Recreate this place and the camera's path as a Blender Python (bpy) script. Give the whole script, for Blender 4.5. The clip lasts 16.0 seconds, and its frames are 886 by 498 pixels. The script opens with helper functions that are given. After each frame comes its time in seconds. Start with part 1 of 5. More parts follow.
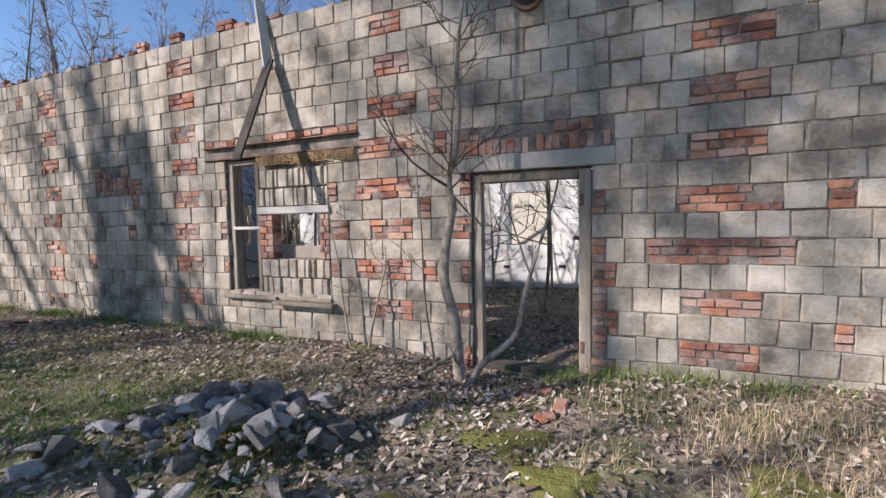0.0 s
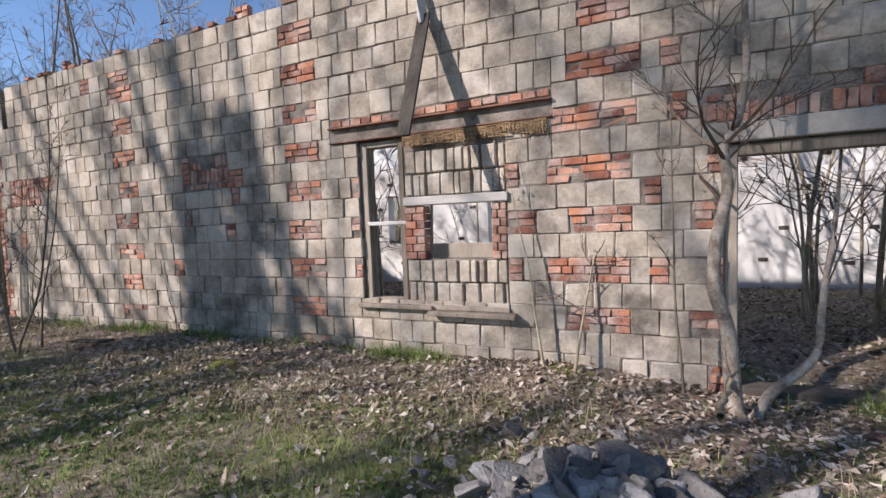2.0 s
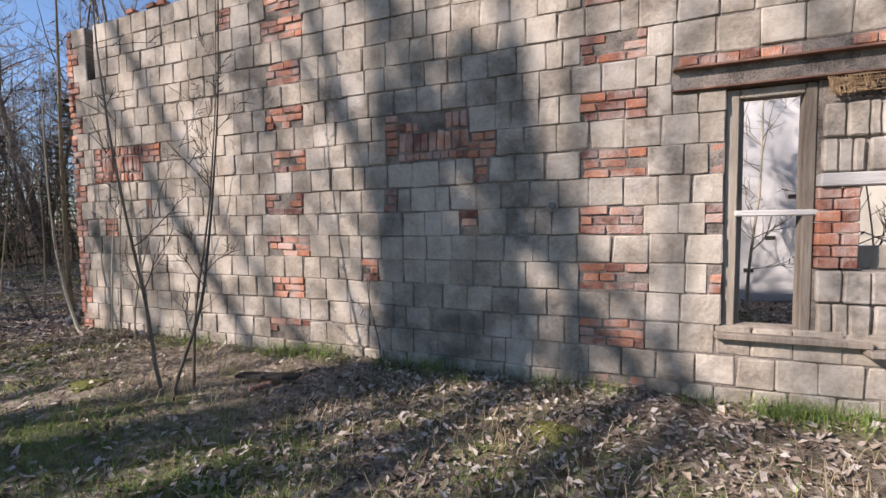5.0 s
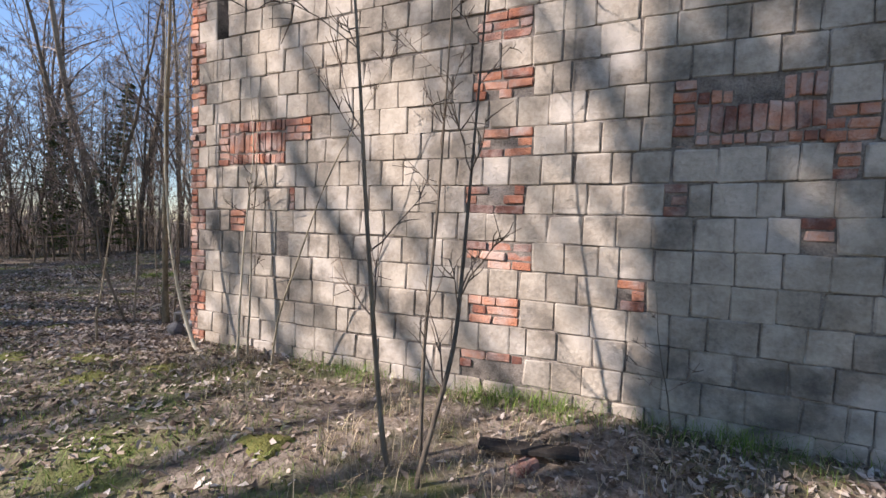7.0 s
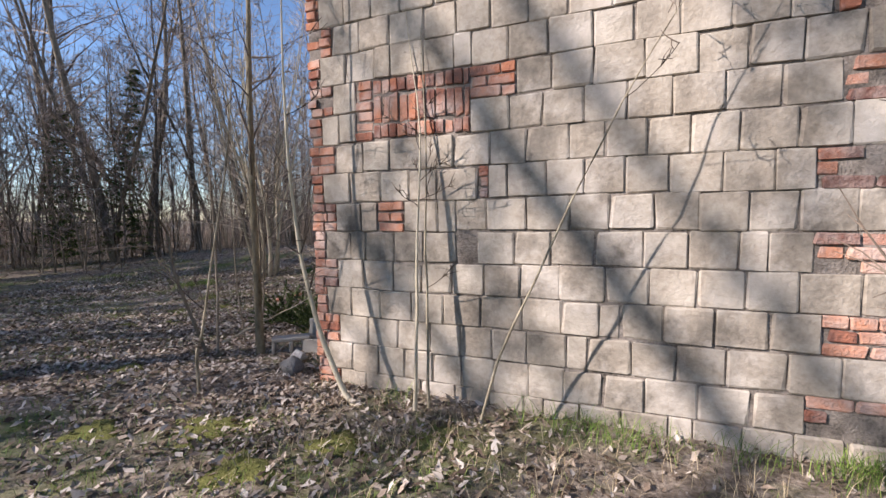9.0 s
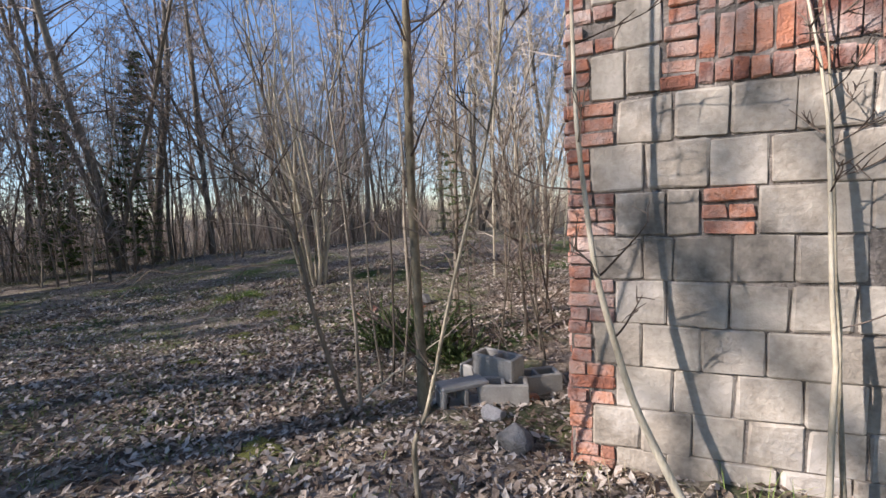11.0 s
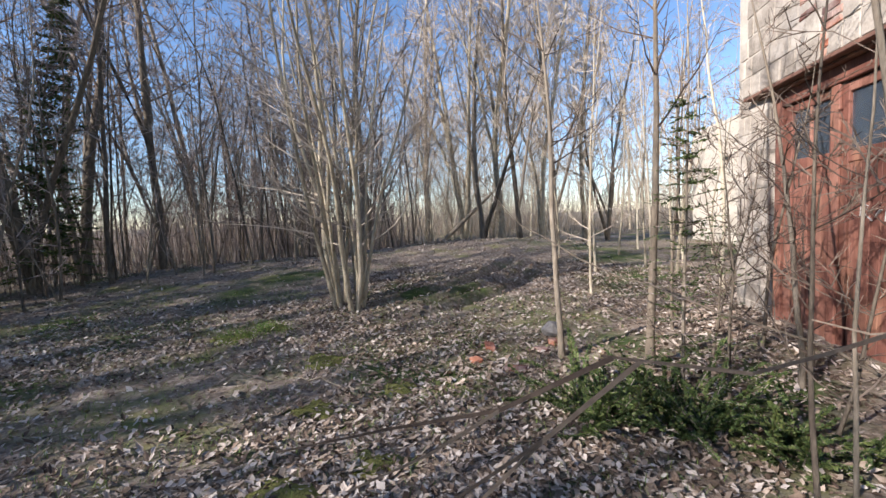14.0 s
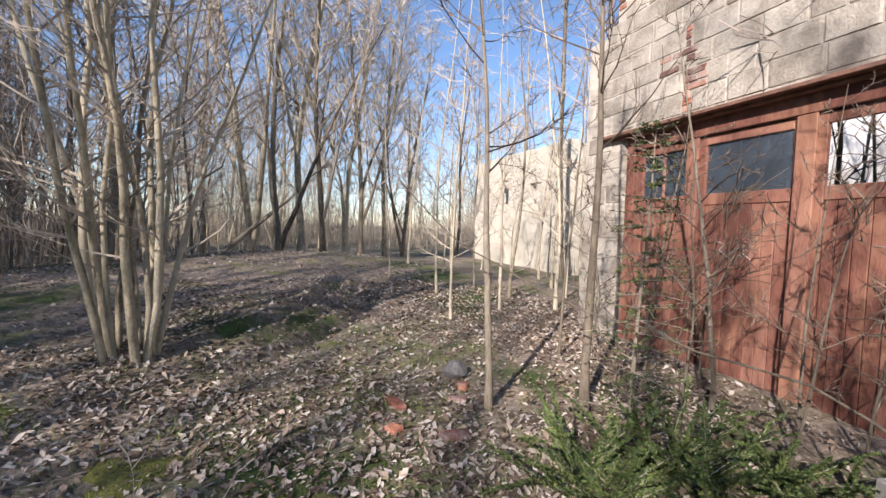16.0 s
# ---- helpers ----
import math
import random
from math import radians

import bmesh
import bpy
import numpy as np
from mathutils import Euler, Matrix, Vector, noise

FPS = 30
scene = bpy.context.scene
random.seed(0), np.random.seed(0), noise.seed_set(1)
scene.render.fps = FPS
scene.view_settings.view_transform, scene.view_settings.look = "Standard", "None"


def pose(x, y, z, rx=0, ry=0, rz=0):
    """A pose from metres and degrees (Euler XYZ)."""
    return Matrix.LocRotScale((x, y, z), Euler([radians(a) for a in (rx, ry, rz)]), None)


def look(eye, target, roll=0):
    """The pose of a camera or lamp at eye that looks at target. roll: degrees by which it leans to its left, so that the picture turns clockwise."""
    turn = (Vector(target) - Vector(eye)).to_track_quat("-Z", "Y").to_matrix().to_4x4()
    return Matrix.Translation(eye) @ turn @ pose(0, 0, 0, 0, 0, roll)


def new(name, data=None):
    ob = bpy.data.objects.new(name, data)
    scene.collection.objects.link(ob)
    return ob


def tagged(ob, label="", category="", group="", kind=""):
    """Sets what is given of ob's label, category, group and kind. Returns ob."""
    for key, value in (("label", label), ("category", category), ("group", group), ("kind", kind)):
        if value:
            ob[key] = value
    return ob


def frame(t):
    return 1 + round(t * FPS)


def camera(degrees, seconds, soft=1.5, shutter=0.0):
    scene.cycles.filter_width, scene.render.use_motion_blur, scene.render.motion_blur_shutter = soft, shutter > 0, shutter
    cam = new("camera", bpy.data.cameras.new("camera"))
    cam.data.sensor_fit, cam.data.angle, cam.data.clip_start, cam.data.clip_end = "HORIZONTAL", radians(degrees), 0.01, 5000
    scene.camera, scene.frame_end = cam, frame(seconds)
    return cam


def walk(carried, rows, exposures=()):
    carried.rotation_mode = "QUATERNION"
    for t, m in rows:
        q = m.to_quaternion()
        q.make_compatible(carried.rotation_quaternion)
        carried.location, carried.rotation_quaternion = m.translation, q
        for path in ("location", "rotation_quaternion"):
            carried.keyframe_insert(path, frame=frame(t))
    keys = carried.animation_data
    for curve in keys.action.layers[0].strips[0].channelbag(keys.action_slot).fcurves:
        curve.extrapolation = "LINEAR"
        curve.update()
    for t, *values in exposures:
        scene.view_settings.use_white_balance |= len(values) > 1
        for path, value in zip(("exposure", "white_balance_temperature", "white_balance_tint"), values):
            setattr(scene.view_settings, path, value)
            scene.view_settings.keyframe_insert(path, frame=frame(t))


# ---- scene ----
# ---- camera ----
PATH = [
    (0, (0.115, -4.476, 1.461), (-1.776, 0.143, 1.170), -1.05),
    (0.5, (-0.431, -4.448, 1.415), (-2.246, 0.202, 1.123), -0.96),
    (1, (-1.057, -4.470, 1.426), (-2.834, 0.194, 1.118), -0.57),
    (1.5, (-1.647, -4.436, 1.447), (-3.472, 0.208, 1.128), -0.59),
    (2, (-2.208, -4.292, 1.434), (-4.121, 0.318, 1.128), -2.22),
    (2.5, (-2.770, -4.234, 1.430), (-4.703, 0.368, 1.147), -2.36),
    (3, (-3.361, -4.155, 1.379), (-5.225, 0.477, 1.118), -2.37),
    (3.5, (-3.987, -4.099, 1.358), (-5.766, 0.565, 1.067), -0.13),
    (4, (-4.605, -4.035, 1.366), (-6.360, 0.638, 1.096), -0.43),
    (4.5, (-5.248, -3.978, 1.406), (-7.023, 0.686, 1.100), -0.90),
    (7, (-8.245, -3.503, 1.382), (-10.218, 1.086, 1.150), 1.83),
    (7.5, (-8.822, -3.443, 1.412), (-10.802, 1.141, 1.155), 2.72),
    (8, (-9.433, -3.282, 1.404), (-11.405, 1.302, 1.100), 2.50),
    (8.5, (-10.013, -3.191, 1.418), (-11.943, 1.410, 1.090), 1.30),
    (9, (-10.589, -3.030, 1.400), (-12.469, 1.588, 1.025), -0.68),
    (9.5, (-11.235, -2.972, 1.432), (-13.064, 1.662, 1.003), -0.44),
    (10, (-11.739, -2.811, 1.531), (-13.709, 1.756, 1.019), -1.42),
    (12.5, (-14.580, -1.880, 1.369), (-15.617, 2.998, 1.003), -1.60),
    (13, (-14.997, -1.601, 1.383), (-16.035, 3.280, 1.061), 1.00),
    (13.5, (-15.429, -1.373, 1.376), (-16.466, 3.509, 1.071), 0.90),
    (14, (-15.839, -1.081, 1.345), (-16.842, 3.803, 0.970), -2.30),
    (14.5, (-16.202, -0.807, 1.355), (-16.489, 4.169, 0.963), -2.00),
    (15, (-16.550, -0.523, 1.369), (-16.125, 4.445, 0.994), -1.50),
    (15.5, (-16.831, -0.189, 1.372), (-15.752, 4.682, 1.049), 1.50),
    (16, (-17.102, 0.133, 1.362), (-15.460, 4.850, 1.118), 1.90),
]
cam = camera(92.1, 16.0)
walk(cam, [(t, look(eye, target, roll)) for t, eye, target, roll in PATH], exposures=[(0, 0.66, 5950, 15), (4.5, 0.72, 6150, 18), (7, 0.98, 6150, 18), (10, 0.86, 5950, 16), (12.5, 1.08, 5850, 14), (16, 0.94, 6050, 15)])

# ---- light ----
SUN_WAY = Vector((1.0, 0.95, -0.78)).normalized()          # the way the sunlight travels
SUN_EL = math.asin(-SUN_WAY.z)
world = bpy.data.worlds.new("sky")
scene.world = world
world.use_nodes = True
wt = world.node_tree
sky = wt.nodes.new("ShaderNodeTexSky")
sky.sky_type, sky.sun_disc = "NISHITA", False
sky.sun_elevation = SUN_EL
sky.sun_rotation = math.atan2(-SUN_WAY.x, -SUN_WAY.y)
sky.air_density, sky.dust_density, sky.ozone_density = 1.0, 0.0, 2.6
wt.links.new(sky.outputs[0], wt.nodes["Background"].inputs[0])
wt.nodes["Background"].inputs[1].default_value = 0.098
sun_data = bpy.data.lights.new("sun", "SUN")
sun_data.energy, sun_data.angle, sun_data.color = 5.0, radians(0.8), (1.0, 0.89, 0.78)
sun = new("sun", sun_data)
sun.rotation_euler = SUN_WAY.to_track_quat("-Z", "Y").to_euler()


# ---- materials ----
def material(name, stops, scale=6.0, rough=0.9, bump=0.3, fine=60.0, spread=0.25, metal=0.0, stain=None, stain_scale=1.2,
             stain_at=(0.52, 0.68), stretch=(1, 1, 1), island=False):
    """A rough natural surface: a colour ramp over two scales of noise, a shift from piece to piece, a stain and a bump."""
    m = bpy.data.materials.new(name)
    m.use_nodes = True
    t = m.node_tree
    n, l = t.nodes, t.links
    bsdf = n["Principled BSDF"]
    geo = n.new("ShaderNodeNewGeometry")
    mapping = n.new("ShaderNodeMapping")
    mapping.inputs["Scale"].default_value = stretch
    l.new(geo.outputs["Position"], mapping.inputs["Vector"])

    def noise_node(size, detail=5.0, roughness=0.6):
        k = n.new("ShaderNodeTexNoise")
        k.inputs["Scale"].default_value, k.inputs["Detail"].default_value, k.inputs["Roughness"].default_value = size, detail, roughness
        l.new(mapping.outputs[0], k.inputs["Vector"])
        return k

    def maths(op, a, b):
        k = n.new("ShaderNodeMath")
        k.operation = op
        for i, v in enumerate((a, b)):
            if isinstance(v, (int, float)):
                k.inputs[i].default_value = v
            else:
                l.new(v, k.inputs[i])
        return k.outputs[0]

    big, small = noise_node(scale), noise_node(fine, 3.0)
    if island:
        rand = geo.outputs["Random Per Island"]
    else:
        info = n.new("ShaderNodeObjectInfo")
        rand = maths("FRACT", maths("ADD", info.outputs["Random"], geo.outputs["Random Per Island"]), 0.0)
    value = maths("ADD", maths("MULTIPLY", big.outputs[0], 0.7), maths("MULTIPLY", small.outputs[0], 0.3))
    value = maths("ADD", value, maths("MULTIPLY", maths("SUBTRACT", rand, 0.5), spread))
    ramp = n.new("ShaderNodeValToRGB")
    while len(ramp.color_ramp.elements) < len(stops):
        ramp.color_ramp.elements.new(0.5)
    for e, (p, c) in zip(ramp.color_ramp.elements, stops):
        e.position, e.color = p, (*c, 1)
    l.new(value, ramp.inputs[0])
    colour = ramp.outputs[0]
    if stain:
        for j, c in enumerate(stain if isinstance(stain[0], tuple) else (stain,)):
            s = noise_node(stain_scale * (1 + 0.7 * j), 6.0, 0.65)
            r = n.new("ShaderNodeMapRange")
            r.inputs["From Min"].default_value, r.inputs["From Max"].default_value = stain_at
            l.new(s.outputs[1 if j else 0], r.inputs[0])
            mix = n.new("ShaderNodeMix")
            mix.data_type = "RGBA"
            l.new(r.outputs[0], mix.inputs[0])
            l.new(colour, mix.inputs[6])
            mix.inputs[7].default_value = (*c, 1)
            colour = mix.outputs[2]
    l.new(colour, bsdf.inputs["Base Color"])
    bsdf.inputs["Roughness"].default_value, bsdf.inputs["Metallic"].default_value = rough, metal
    bsdf.inputs["Specular IOR Level"].default_value = 0.25
    if bump:
        b = n.new("ShaderNodeBump")
        b.inputs["Strength"].default_value, b.inputs["Distance"].default_value = bump, 0.012
        l.new(maths("ADD", small.outputs[0], maths("MULTIPLY", big.outputs[0], 0.6)), b.inputs["Height"])
        l.new(b.outputs[0], bsdf.inputs["Normal"])
    return m


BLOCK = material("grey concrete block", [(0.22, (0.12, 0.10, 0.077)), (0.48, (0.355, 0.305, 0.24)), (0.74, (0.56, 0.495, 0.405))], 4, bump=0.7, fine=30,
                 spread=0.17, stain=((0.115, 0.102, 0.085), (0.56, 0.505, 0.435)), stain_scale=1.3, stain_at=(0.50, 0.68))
PLASTER = material("weathered cement render", [(0.25, (0.19, 0.165, 0.13)), (0.5, (0.40, 0.355, 0.29)), (0.75, (0.58, 0.53, 0.44))], 4, bump=0.8, fine=40,
                   spread=0.28, stain=((0.15, 0.13, 0.11), (0.50, 0.46, 0.40)), stain_scale=0.9)
BRICK = material("fired clay brick", [(0.2, (0.17, 0.075, 0.055)), (0.38, (0.37, 0.145, 0.085)), (0.6, (0.50, 0.215, 0.12)), (0.85, (0.53, 0.35, 0.27))], 7, bump=1.0,
                 spread=0.65, stain=((0.15, 0.09, 0.075), (0.47, 0.385, 0.335)), stain_scale=2.2, stain_at=(0.47, 0.66))
MORTAR = material("crumbling grey mortar", [(0.36, (0.07, 0.06, 0.05)), (0.50, (0.21, 0.18, 0.15)), (0.66, (0.38, 0.33, 0.28))], 5, bump=1.0, spread=0)
WHITEWASH = material("old whitewash", [(0.25, (0.55, 0.53, 0.50)), (0.6, (0.80, 0.79, 0.76))], 2, bump=0.3, spread=0.1, stain=(0.34, 0.31, 0.27), stain_scale=0.7, stain_at=(0.56, 0.7))
LINTEL = material("cast concrete", [(0.3, (0.27, 0.25, 0.22)), (0.7, (0.45, 0.42, 0.37))], 4, bump=0.4, spread=0.1, stain=(0.16, 0.15, 0.13))
TIMBER = material("grey weathered timber", [(0.25, (0.13, 0.105, 0.08)), (0.55, (0.30, 0.255, 0.20)), (0.8, (0.42, 0.37, 0.31))], 9, stretch=(1, 1, 0.12), bump=0.6, spread=0.25)
PALE = material("pale weathered board", [(0.25, (0.34, 0.32, 0.29)), (0.7, (0.58, 0.56, 0.52))], 9, stretch=(0.15, 1, 1), bump=0.5, spread=0.2)
DARKWOOD = material("dark wet timber", [(0.3, (0.03, 0.026, 0.022)), (0.7, (0.10, 0.085, 0.07))], 10, stretch=(1, 1, 0.15), bump=0.5)
RUST = material("rusty steel", [(0.25, (0.10, 0.055, 0.04)), (0.6, (0.24, 0.13, 0.09)), (0.8, (0.34, 0.19, 0.13))], 8, rough=0.75, bump=0.4, spread=0.15)
REDDOOR = material("red-brown rusting door paint", [(0.24, (0.085, 0.036, 0.027)), (0.5, (0.215, 0.092, 0.064)), (0.75, (0.35, 0.18, 0.125))], 5, stretch=(1, 1, 0.3), rough=0.62,
                   bump=0.4, spread=0.3, stain=((0.09, 0.035, 0.025), (0.38, 0.20, 0.12)), stain_scale=2.0)
BURLAP = material("ragged burlap", [(0.3, (0.16, 0.10, 0.055)), (0.7, (0.36, 0.245, 0.13))], 30, bump=0.8, spread=0.3, island=True)
STONE = material("grey broken concrete rubble", [(0.25, (0.085, 0.08, 0.075)), (0.55, (0.225, 0.215, 0.20)), (0.85, (0.42, 0.40, 0.38))], 6, bump=1.0, spread=0.5,
                 stain=(0.10, 0.11, 0.05), stain_scale=4, stain_at=(0.60, 0.72))
BARK = material("grey-brown bark", [(0.25, (0.07, 0.056, 0.042)), (0.55, (0.20, 0.165, 0.12)), (0.8, (0.34, 0.29, 0.22))], 14, stretch=(1, 1, 0.35), bump=0.8, spread=0.35)
PALEBARK = material("pale smooth bark", [(0.25, (0.15, 0.125, 0.085)), (0.5, (0.43, 0.37, 0.26)), (0.8, (0.62, 0.56, 0.43))], 12, stretch=(1, 1, 0.5), bump=0.5, spread=0.3)
OLIVEBARK = material("smooth olive-grey bark", [(0.25, (0.08, 0.066, 0.042)), (0.5, (0.24, 0.20, 0.13)), (0.8, (0.40, 0.345, 0.24))], 12, stretch=(1, 1, 0.5), bump=0.5, spread=0.2)
BIRCH = material("birch bark", [(0.32, (0.06, 0.048, 0.038)), (0.5, (0.22, 0.18, 0.14)), (0.72, (0.46, 0.42, 0.36))], 11, stretch=(1, 1, 0.8), bump=0.5, spread=0.1)
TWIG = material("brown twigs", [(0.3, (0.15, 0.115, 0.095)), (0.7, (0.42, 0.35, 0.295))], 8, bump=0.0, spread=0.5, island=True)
# lighter copy of TWIG: sunshine on the lit crowns is put into the colour
SUNTWIG = material("twigs with sunlight in their colour", [(0.3, (0.25, 0.205, 0.15)), (0.7, (0.56, 0.48, 0.38))], 8, bump=0.0, spread=0.5, island=True)
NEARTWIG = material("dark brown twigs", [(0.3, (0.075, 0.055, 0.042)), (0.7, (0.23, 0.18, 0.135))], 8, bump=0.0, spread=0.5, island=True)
SPRUCE = material("spruce needles", [(0.25, (0.035, 0.058, 0.018)), (0.5, (0.075, 0.11, 0.033)), (0.8, (0.17, 0.195, 0.06))], 7, rough=0.6, bump=0, spread=0.5, island=True)
LEAF = material("dry fallen leaves", [(0.1, (0.07, 0.047, 0.033)), (0.36, (0.20, 0.145, 0.10)), (0.62, (0.37, 0.295, 0.225)), (0.94, (0.56, 0.495, 0.42))], 3, bump=0, spread=0.95, island=True, rough=0.75)
GRASS = material("thin spring grass", [(0.2, (0.055, 0.10, 0.016)), (0.5, (0.13, 0.21, 0.035)), (0.8, (0.28, 0.34, 0.08))], 3, bump=0, spread=0.6, island=True, rough=0.7)
STRAW = material("dry straw grass", [(0.2, (0.22, 0.165, 0.09)), (0.8, (0.52, 0.43, 0.27))], 3, bump=0, spread=0.6, island=True, rough=0.8)
MOSS = material("yellow-green moss", [(0.25, (0.07, 0.075, 0.018)), (0.6, (0.17, 0.165, 0.045)), (0.8, (0.30, 0.27, 0.09))], 14, bump=1.0, spread=0.2)
GROUND = material("leaf-strewn soil", [(0.3, (0.06, 0.046, 0.034)), (0.45, (0.17, 0.133, 0.098)), (0.58, (0.31, 0.255, 0.20)), (0.75, (0.48, 0.42, 0.35))], 14, bump=1.0, fine=45, spread=0,
                  stain=((0.060, 0.085, 0.024), (0.15, 0.16, 0.05)), stain_scale=0.6, stain_at=(0.51, 0.64))
FARWALL = material("pale render of the far wing", [(0.3, (0.46, 0.42, 0.34)), (0.7, (0.66, 0.61, 0.50))], 1.5, bump=0.3, spread=0.1)

GLASS = bpy.data.materials.new("dusty window glass")
GLASS.use_nodes = True
_g = GLASS.node_tree.nodes["Principled BSDF"]
_g.inputs["Base Color"].default_value = (0.14, 0.17, 0.20, 1)
_g.inputs["Roughness"].default_value, _g.inputs["Transmission Weight"].default_value, _g.inputs["IOR"].default_value = 0.08, 0.75, 1.45


# ---- mesh helpers ----
def mesh_np(name, verts, faces, mat, smooth=False):
    """A mesh from arrays; faces all have the same number of corners."""
    verts, faces = np.asarray(verts, np.float32), np.asarray(faces, np.int32)
    me = bpy.data.meshes.new(name)
    k = faces.shape[1]
    me.vertices.add(len(verts))
    me.vertices.foreach_set("co", verts.ravel())
    me.loops.add(faces.size)
    me.loops.foreach_set("vertex_index", faces.ravel())
    me.polygons.add(len(faces))
    me.polygons.foreach_set("loop_start", np.arange(0, faces.size, k, dtype=np.int32))
    me.polygons.foreach_set("use_smooth", np.full(len(faces), bool(smooth)))
    me.update(calc_edges=True)
    me.materials.append(mat)
    return me


def joined(chunks):
    """Many (verts, faces) into one."""
    vs, fs, at = [], [], 0
    for v, f in chunks:
        vs.append(v)
        fs.append(np.asarray(f) + at)
        at += len(v)
    return np.concatenate(vs), np.concatenate(fs)


def child(name, me, parent, label=""):
    ob = new(name, me)
    ob.parent = parent
    if label:
        ob["label"] = label
    return ob


def part(name, bm, mat, parent, label=""):
    me = bpy.data.meshes.new(name)
    bm.to_mesh(me)
    bm.free()
    me.materials.append(mat)
    return child(name, me, parent, label)


def empty(name, at=(0, 0, 0), **tags):
    ob = new(name)
    ob.location = at
    return tagged(ob, **tags)


def bar(a, b, bevel=0.006, rough=0.0, cuts=0, seed=0):
    """A bevelled box from corner a to corner b, with slightly uneven faces."""
    bm = bmesh.new()
    bmesh.ops.create_cube(bm, size=1)
    size = [abs(q - p) for p, q in zip(a, b)]
    for v in bm.verts:
        v.co = [(p + q) / 2 + c * s for p, q, c, s in zip(a, b, v.co, size)]
    if cuts:
        long = max(range(3), key=lambda i: size[i])
        edges = [e for e in bm.edges if abs((e.verts[0].co - e.verts[1].co)[long]) > 0.9 * size[long]]
        bmesh.ops.subdivide_edges(bm, edges=edges, cuts=cuts)
    if bevel:
        bmesh.ops.bevel(bm, geom=[e for e in bm.edges if e.is_boundary or e.calc_face_angle(0) > 0.5], offset=min(bevel, 0.3 * min(size)), segments=1, affect="EDGES")
    if rough:
        for v in bm.verts:
            v.co += rough * noise.noise_vector(v.co * 9 + Vector((seed, 0, 0)))
    return bm


def stick(a, b, w, d, bevel=0.004):
    """A bevelled board of width w and depth d between two points."""
    a, b = Vector(a), Vector(b)
    bm = bar((-w / 2, -d / 2, 0), (w / 2, d / 2, (b - a).length), bevel, 0.002, 5)
    q = (b - a).to_track_quat("Z", "Y")
    bmesh.ops.transform(bm, matrix=Matrix.Translation(a) @ q.to_matrix().to_4x4(), verts=bm.verts)
    return bm


def rock(rng, size, points=16):
    """A broken lump: the hull of random points."""
    bm = bmesh.new()
    for _ in range(points):
        p = Vector(rng.normal(0, 1, 3)).normalized() * rng.uniform(0.75, 1.0)
        bm.verts.new((p.x * size[0], p.y * size[1], p.z * size[2]))
    hull = bmesh.ops.convex_hull(bm, input=bm.verts)
    bmesh.ops.delete(bm, geom=[g for g in hull["geom_interior"] if isinstance(g, bmesh.types.BMVert)], context="VERTS")
    bmesh.ops.bevel(bm, geom=list(bm.edges), offset=0.06 * min(size), segments=1, affect="EDGES")
    return bm


# one chamfered unit piece, x and z from 0 to 1, its face at y = 0 and its back at y = 1
def unit_piece(seed, rx, rz, depth=1.0):
    rng = np.random.default_rng(seed)
    j = lambda s: rng.uniform(-s, s)
    front = [(rx + j(rx * .6), 0, rz + j(rz * .6)), (1 - rx + j(rx * .6), 0, rz + j(rz * .6)), (1 - rx + j(rx * .6), 0, 1 - rz + j(rz * .6)), (rx + j(rx * .6), 0, 1 - rz + j(rz * .6))]
    mid = []
    for (x, z) in ((0, 0), (1, 0), (1, 1), (0, 1)):
        cx, cz = rx * 1.3 * (1 if x == 0 else -1), rz * 1.3 * (1 if z == 0 else -1)
        a, b = (x, 0.10, z + cz), (x + cx, 0.10, z)
        mid += [a, b] if (x, z) in ((0, 0), (1, 1)) else [b, a]
    mid = [(x + j(rx * .8), y, z + j(rz * .8)) for x, y, z in mid]
    if rng.random() < 0.35:           # one corner knocked off
        i = int(rng.integers(4))
        k = rng.uniform(0.03, 0.09)
        sx, sz = (1, -1, -1, 1)[i], (1, 1, -1, -1)[i]
        front[i] = (front[i][0] + sx * k, 0.0, front[i][2] + sz * k * 0.8)
        for q in (2 * i, 2 * i + 1):
            mid[q] = (mid[q][0] + sx * k * 0.6, 0.16, mid[q][2] + sz * k * 0.5)
    front = [(x, rng.uniform(0, 0.04), z) for x, _, z in front]
    back = [(x, depth, z) for x, _, z in mid]
    v = np.array(front + mid + back)
    f = [(0, 1, 2), (0, 2, 3)]
    for i, (a, b) in enumerate(((4, 5), (6, 7), (8, 9), (10, 11))):
        f.append((i, a, b))
        nxt, c = (i + 1) % 4, (6, 8, 10, 4)[i]
        f += [(i, b, nxt), (b, c, nxt)]
    for i in range(8):
        p, q = 4 + i, 4 + (i + 1) % 8
        f += [(p, p + 8, q), (q, p + 8, q + 8)]
    return v, np.array(f)


BLOCK_UNITS = [unit_piece(s, 0.034, 0.032) for s in range(24)]
BRICK_UNITS = [unit_piece(60 + s, 0.032, 0.085) for s in range(16)]
for u, (v, f) in enumerate(BLOCK_UNITS + BRICK_UNITS):      # faces look outwards, away from the wall's body
    a, b, c = (v[f[0][i]] for i in range(3))
    if np.cross(b - a, c - a)[1] > 0:
        f[:] = f[:, ::-1]


# ---- ground ----
def rut_way(x, y):
    """Along and across the wheel ruts."""
    return (x + 16.6) * 0.5 + (y - 6.4) * 0.87, -(x + 16.6) * 0.87 + (y - 6.4) * 0.5


